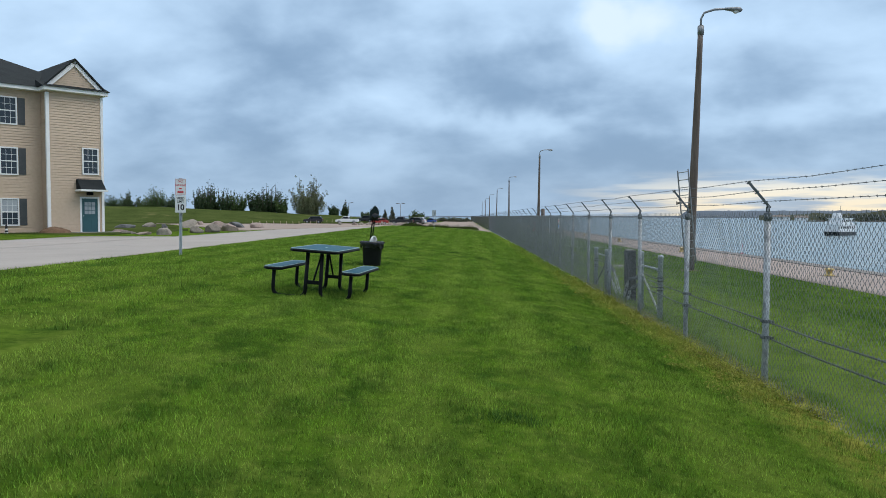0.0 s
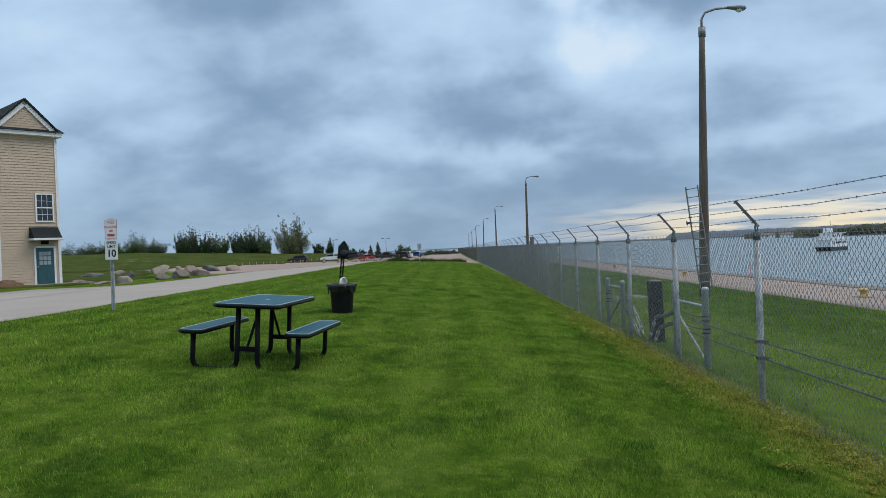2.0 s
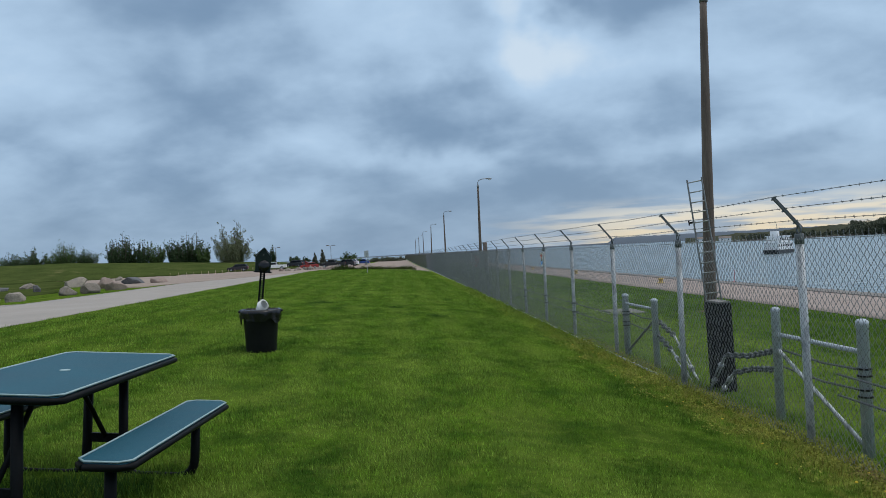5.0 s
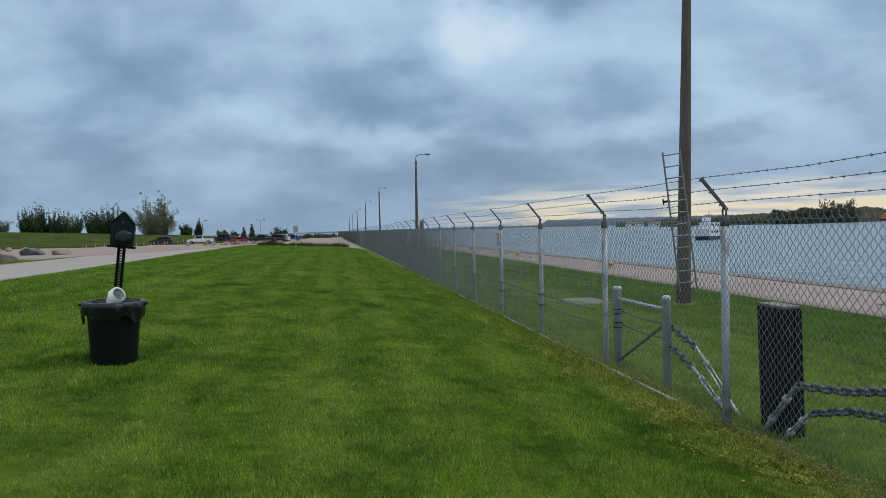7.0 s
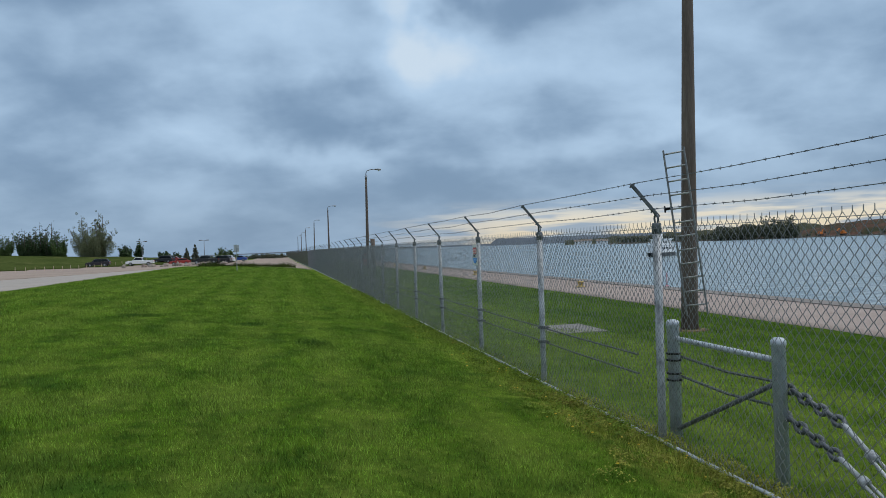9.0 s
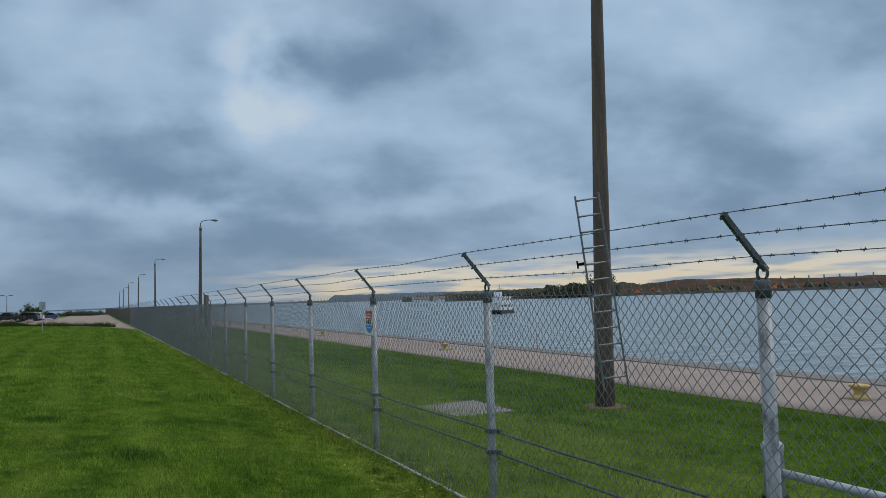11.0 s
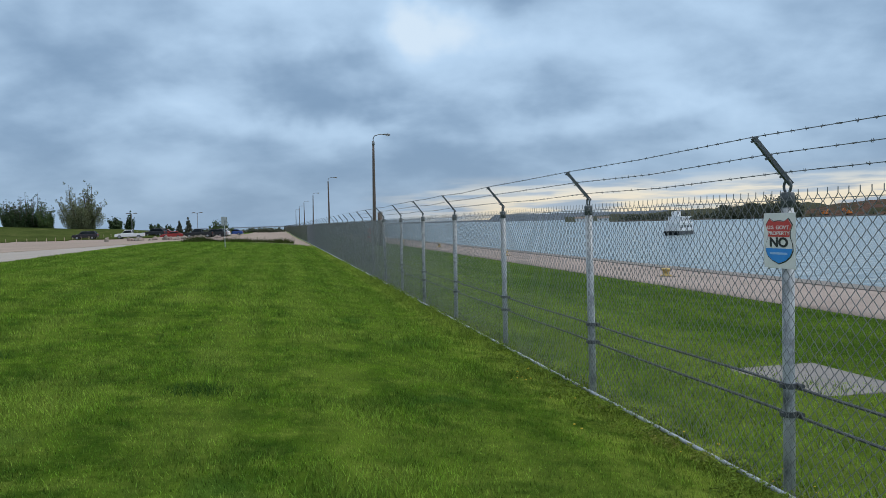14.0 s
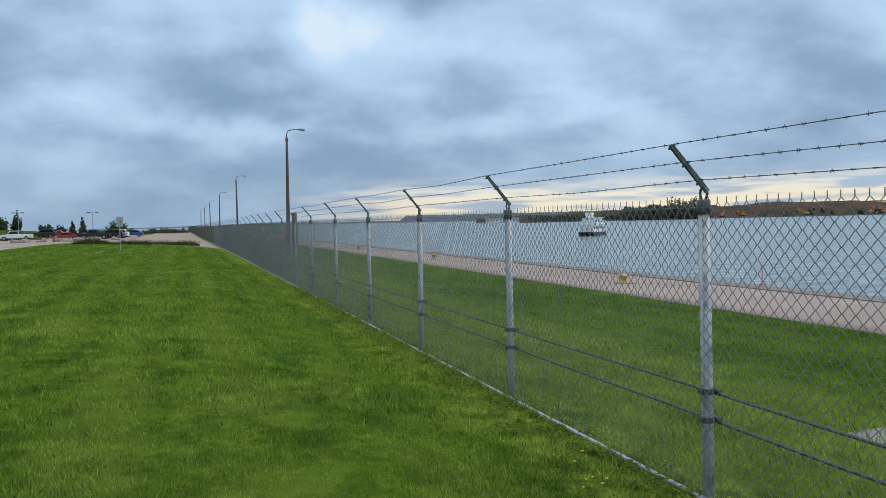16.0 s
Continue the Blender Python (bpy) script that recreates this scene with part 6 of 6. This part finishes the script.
def tour_boat():
    x, y = (77.8, 158.5)
    t = empty("tour_boat", "white two-decked tour boat with a dark hull lying on the water", "boat", m=pose(x, y, WATER_Z, 0, 0, 222) @ Matrix.Scale(0.70, 4))
    bm = bmesh.new()
    prism(bm, [(-6.2, -0.4), (5.2, -0.4), (6.8, 1.15), (-6.2, 1.0)], -2.1, 2.1, None, 0.15)
    part("hull", bm, BOATDARK, t)
    bm = bmesh.new()
    box(bm, (-5.8, -1.95, 1.0), (5.4, 1.95, 3.2), 0.1)
    cabin = part("lower_cabin", bm, BOATWHITE, t)
    bm = bmesh.new()
    box(bm, (-4.6, -1.7, 3.2), (4.2, 1.7, 5.0), 0.1)
    upper = part("upper_cabin", bm, BOATWHITE, t)
    for lo, hi in (((-6.1, -2.1, 3.15), (5.7, 2.1, 3.32)), ((-5.2, -1.95, 4.95), (4.6, 1.95, 5.1))):
        bm = bmesh.new()
        box(bm, lo, hi, 0.04)
        part("deck_roof", bm, BOATWHITE, t)
    for s in (-1, 1):
        for k in range(8):
            bm = bmesh.new()
            box(bm, (-5.2 + k * 1.3, s * 1.97 - 0.02, 2.0), (-4.5 + k * 1.3, s * 1.97 + 0.02, 2.65))
            part("window", bm, CARGLASS, cabin)
        for k in range(6):
            bm = bmesh.new()
            box(bm, (-4.2 + k * 1.35, s * 1.72 - 0.02, 3.95), (-3.5 + k * 1.35, s * 1.72 + 0.02, 4.5))
            part("window", bm, CARGLASS, upper)
    bm = bmesh.new()
    box(bm, (1.5, -1.0, 5.1), (3.4, 1.0, 6.5), 0.1)
    part("wheelhouse", bm, BOATWHITE, t)
    bm = bmesh.new()
    tube(bm, [(0.5, 0, 5.0), (0.5, 0, 8.6)], 0.07, 6)
    tube(bm, [(0.5, -0.9, 7.4), (0.5, 0.9, 7.4)], 0.05, 6)
    part("mast", bm, LAMPMAT, t)
    for s in (-1, 1):
        bm = bmesh.new()
        tube(bm, [(-6.1, s * 2.05, 4.2), (5.6, s * 2.05, 4.2)], 0.035, 5)
        for k in range(14):
            tube(bm, [(-6.0 + k * 0.88, s * 2.05, 3.3), (-6.0 + k * 0.88, s * 2.05, 4.2)], 0.025, 4)
        part("railing", bm, BOATWHITE, t)


tour_boat()


def shed(az, d, w, h, turn, z=0.0):
    x, y = far_place(az, d)
    t = empty("waterside_shed", "long low white waterside shed on the far shore", "shed", "waterside sheds", pose(x, y, WATER_Z + z, 0, 0, turn))
    bm = bmesh.new()
    box(bm, (-w / 2, -4, -1), (w / 2, 4, h))
    wall = part("wall", bm, BOATWHITE, t)
    bm = bmesh.new()
    prism(bm, [(-4.6, h), (4.6, h), (0, h + 2.2)], -w / 2 - 0.4, w / 2 + 0.4, Matrix.Rotation(radians(90), 4, "Z"))
    bmesh.ops.recalc_face_normals(bm, faces=bm.faces)
    part("roof", bm, QUAY, t)
    n = max(2, int(w / 5))
    for k in range(n):
        bm = bmesh.new()
        xx = -w / 2 + (k + 0.5) * w / n
        box(bm, (xx - 0.6, -4.06, 1.2), (xx + 0.6, -4.0, h - 0.6))
        part("window", bm, CARGLASS, wall)


shed(22.9, 880, 20, 3.2, -22, 0.3)
shed(24.3, 862, 13, 2.8, -24, 0.3)


def digger(az, d, mat, word, turn):
    x, y = far_place(az, d)
    z = WATER_Z + 1.0
    t = empty("excavator", "%s excavator working on the far bank" % word, "excavator", "excavators", pose(x, y, z, 0, 0, turn))
    for s in (-1, 1):
        bm = bmesh.new()
        prism(bm, [(-2.4, 0.1), (2.4, 0.1), (2.7, 0.6), (2.3, 1.1), (-2.3, 1.1), (-2.7, 0.6)], s * 1.4 - 0.35, s * 1.4 + 0.35, None, 0.08)
        part("track", bm, TYRE, t)
    bm = bmesh.new()
    box(bm, (-2.8, -1.5, 1.2), (1.6, 1.5, 2.6), 0.15)
    part("engine_house", bm, mat, t)
    bm = bmesh.new()
    box(bm, (0.2, 0.2, 2.6), (1.8, 1.5, 3.7), 0.12)
    part("cab", bm, mat, t)
    for a, b, r in (((1.4, -0.3, 2.2), (4.2, -0.3, 5.6), 0.32), ((4.2, -0.3, 5.6), (7.0, -0.3, 3.4), 0.25)):
        bm = bmesh.new()
        tube(bm, [a, b], r, 6)
        part("boom", bm, mat, t)
    bm = bmesh.new()
    prism(bm, [(6.4, 3.3), (7.5, 3.4), (7.2, 2.2), (6.3, 2.3)], -1.0, 0.4, None, 0.05)
    part("bucket", bm, TYRE, t)


digger(39.2, 690, ORANGE, "orange", 20)
digger(40.6, 692, ORANGE, "orange", 190)
digger(44.6, 690, YELLOWPLANT, "yellow", 160)
digger(48.5, 690, ORANGE, "orange", 15)
digger(49.2, 694, ORANGE, "orange", 200)
digger(57.0, 690, ORANGE, "orange", 20)


def far_wood(name, az0, az1, d, hmin, hmax, count, seed, label, mat):
    """Trees along the far bank: many small leaf clumps, too far to count."""
    rng = np.random.default_rng(seed)
    blobs = []
    for k in range(count):
        az = rng.uniform(az0, az1)
        dd = d + rng.uniform(0, 40)
        x, y = far_place(az, dd)
        h = rng.uniform(hmin, hmax)
        for q in range(5):
            blobs.append(((x + rng.normal() * h * 0.2, y + rng.normal() * h * 0.2, WATER_Z + h * rng.uniform(0.15, 0.95)), h * rng.uniform(0.10, 0.24)))
    V, F = leaf_cloud(rng, blobs, count * 110, 0.9)
    raw(name, V, F, mat, None, label, "stuff", "trees")


far_wood("far_trees", 32.6, 37.8, 640, 5, 13, 130, 501, "hazy green trees along the far bank", LEAFFAR)
far_wood("far_tall_trees", 36.0, 37.4, 640, 14, 19, 10, 504, "a few taller trees on the far bank", LEAFFAR)
far_wood("far_scrub", 25.5, 32.6, 690, 2, 6, 110, 502, "scrubby trees along the far bank", LEAFFAR)
far_wood("far_shrubs", 38, 75, 690, 2, 6, 120, 503, "thin scrub on the bare bank", LEAFFAR)


def breakwater():
    rngb = random.Random(9)
    bm = bmesh.new()
    for k in range(240):
        az = 25 + k * 0.23
        x, y = far_place(az, 668 - 0.2 * abs(az - 45))
        box(bm, (-2.2, -1.6, -1.5), (2.2, 1.6, 0.75 + rngb.uniform(-0.2, 0.4)), 0.0, pose(x, y, WATER_Z, 0, 0, rngb.uniform(-20, 20) - az))
    tagged(part("breakwater", bm, QUAY), "dark rubble breakwater at the foot of the far bank", "breakwater", kind="stuff")


breakwater()

# ---- grass ----


def blades(name, x0, x1, y0, y1, density, h0, h1, wide, seed, label, mask=None, mat=None):
    rng = np.random.default_rng(seed)
    n = int((x1 - x0) * (y1 - y0) * density)
    x, y = rng.uniform(x0, x1, n), rng.uniform(y0, y1, n)
    if mask is not None:
        keep = mask(x, y, rng)
        x, y = x[keep], y[keep]
        n = len(x)
    z = np.interp(x, KX, KZ) - 1.02 * np.clip((y - 70) / 120, 0, 1) ** 2 * (3 - 2 * np.clip((y - 70) / 120, 0, 1)) * np.clip((7 - x) / 10, 0, 1)
    clump = 0.75 + 0.5 * np.sin(x * 2.3 + 1.7 * np.sin(y * 1.1)) * np.sin(y * 1.9 + 1.3 * np.sin(x * 1.7))
    h = rng.uniform(h0, h1, n) * np.clip(clump, 0.5, 1.3)
    a = rng.uniform(0, 6.283, n)
    lean = rng.uniform(0.15, 0.95, n) * h
    la = rng.uniform(0, 6.283, n)
    dx, dy = np.cos(a) * wide, np.sin(a) * wide
    V = np.stack([np.stack([x - dx, y - dy, z - 0.005], 1), np.stack([x + dx, y + dy, z - 0.005], 1), np.stack([x + lean * np.cos(la), y + lean * np.sin(la), z + h], 1)], 1).reshape(-1, 3)
    return raw(name, V, np.arange(3 * n).reshape(-1, 3), mat or BLADES, None, label, "stuff", "grass")


blades("lawn_grass", -3.2, 3.9, 2.2, 14, 2700, 0.022, 0.058, 0.0032, 1, "short fresh green lawn grass")
blades("lawn_grass", -3.2, 3.9, 14, 32, 2100, 0.022, 0.058, 0.0036, 2, "short fresh green lawn grass")
blades("lawn_grass", -3.2, 3.9, 32, 60, 420, 0.03, 0.08, 0.006, 3, "short fresh green lawn grass")
blades("lawn_grass", -7.9, -3.2, 8, 50, 420, 0.03, 0.08, 0.006, 4, "short fresh green lawn grass")
blades("lawn_grass", -7.9, 3.9, 60, 92, 110, 0.03, 0.09, 0.013, 8, "short fresh green lawn grass")
blades("lawn_grass", -7.9, -3.2, 50, 60, 300, 0.03, 0.09, 0.008, 9, "short fresh green lawn grass")
blades("lawn_grass", 4.1, 11.8, 12, 50, 420, 0.03, 0.08, 0.006, 5, "mown green grass between fence and quay")
blades("fence_grass", 3.45, 4.35, 4, 60, 700, 0.06, 0.16, 0.003, 6, "longer untrimmed grass along the fence")
blades("tall_grass", -6.5, 2.2, 84, 94, 320, 0.18, 0.55, 0.014, 7, "tall dark tufts where the lawn ends",
       lambda x, y, r: np.abs(y - (90 + 0.75 * x)) < 1.2 + 0.8 * np.sin(x * 2.1), BERMGRASS)


TUFTS = ((0.99, 5.87, 0.30), (1.23, 26.6, 0.30), (-1.0, 3.7, 0.25), (0.2, 29.5, 0.35), (-2.0, 31.0, 0.4), (2.0, 9.5, 0.22), (-1.9, 20.0, 0.45), (-1.7, 13.1, 0.5))
for i, (tx, ty, tr) in enumerate(TUFTS):
    blades("dark_tuft", tx - tr, tx + tr, ty - tr, ty + tr, 2600, 0.05, 0.11, 0.0035, 40 + i, "darker longer tuft in the mown lawn",
           lambda x, y, r: np.hypot((x - tx) / tr, (y - ty) / (tr * 0.6)) < r.uniform(0.35, 1.05, len(x)), DARKTUFT)


FRESHWEED = material("fresh_fence_weeds", (0.07, 0.13, 0.016), (0.20, 0.27, 0.035), 2.0, 14, 0.75, spec=0.1, bump=0, island=0.45, stain=(0.24, 0.24, 0.06), stain_scale=1.4, through_light=0.3)


def weeds(y0, y1, n, reach, mat, label, seed, size):
    """Low leafy weeds and moss in clumps along the foot of the fence."""
    rng = np.random.default_rng(seed)
    cx, cy = 4.12 - np.abs(rng.normal(0, reach, n)), rng.uniform(y0, y1, n)
    cr = rng.uniform(0.05, 0.17, n)
    m = 80
    a, q = rng.uniform(0, 6.283, (n, m)), rng.uniform(0, 1, (n, m)) ** 0.5
    x, y = (cx[:, None] + cr[:, None] * q * np.cos(a)).ravel(), (cy[:, None] + cr[:, None] * q * np.sin(a)).ravel()
    h = ((1 - q ** 2) * cr[:, None] * rng.uniform(0.3, 0.8, (n, m)) + 0.012).ravel()
    z = np.interp(x, KX, KZ) + h
    k = len(x)
    s, d, tilt = rng.uniform(size, size * 2.5, k), rng.uniform(0, 6.283, k), rng.uniform(-0.6, 0.6, k)
    u = np.stack([np.cos(d) * s, np.sin(d) * s, tilt * s], 1)
    v = np.stack([-np.sin(d) * s * 0.55, np.cos(d) * s * 0.55, rng.uniform(-0.3, 0.3, k) * s], 1)
    c = np.stack([x, y, z], 1)
    V = np.stack([c - u, c + v, c + u, c - v], 1).reshape(-1, 3)
    raw("fence_weeds", V, np.arange(4 * k).reshape(-1, 4), mat, None, label, "stuff", "weeds")


weeds(7.5, 23.5, 560, 0.34, WEED, "low yellow-green weeds and moss along the fence foot", 61, 0.0065)
weeds(21.0, 48.0, 620, 0.30, FRESHWEED, "fresh green weeds creeping over the bottom rail", 62, 0.008)


def dandelions():
    rng = random.Random(12)
    bm = bmesh.new()
    for k in range(90):
        x, y = rng.uniform(3.1, 4.2), rng.uniform(13, 32)
        z = ground_z(x, y) + rng.uniform(0.05, 0.09)
        bmesh.ops.create_icosphere(bm, subdivisions=1, radius=rng.uniform(0.008, 0.014), matrix=Matrix.Translation((x, y, z)) @ Matrix.Diagonal((1, 1, 0.5, 1)))
    tagged(part("dandelions", bm, plain("dandelion_yellow", (0.62, 0.42, 0.02), 0.7)), "scattered small yellow dandelion heads in the grass", "flowers", kind="stuff")


dandelions()
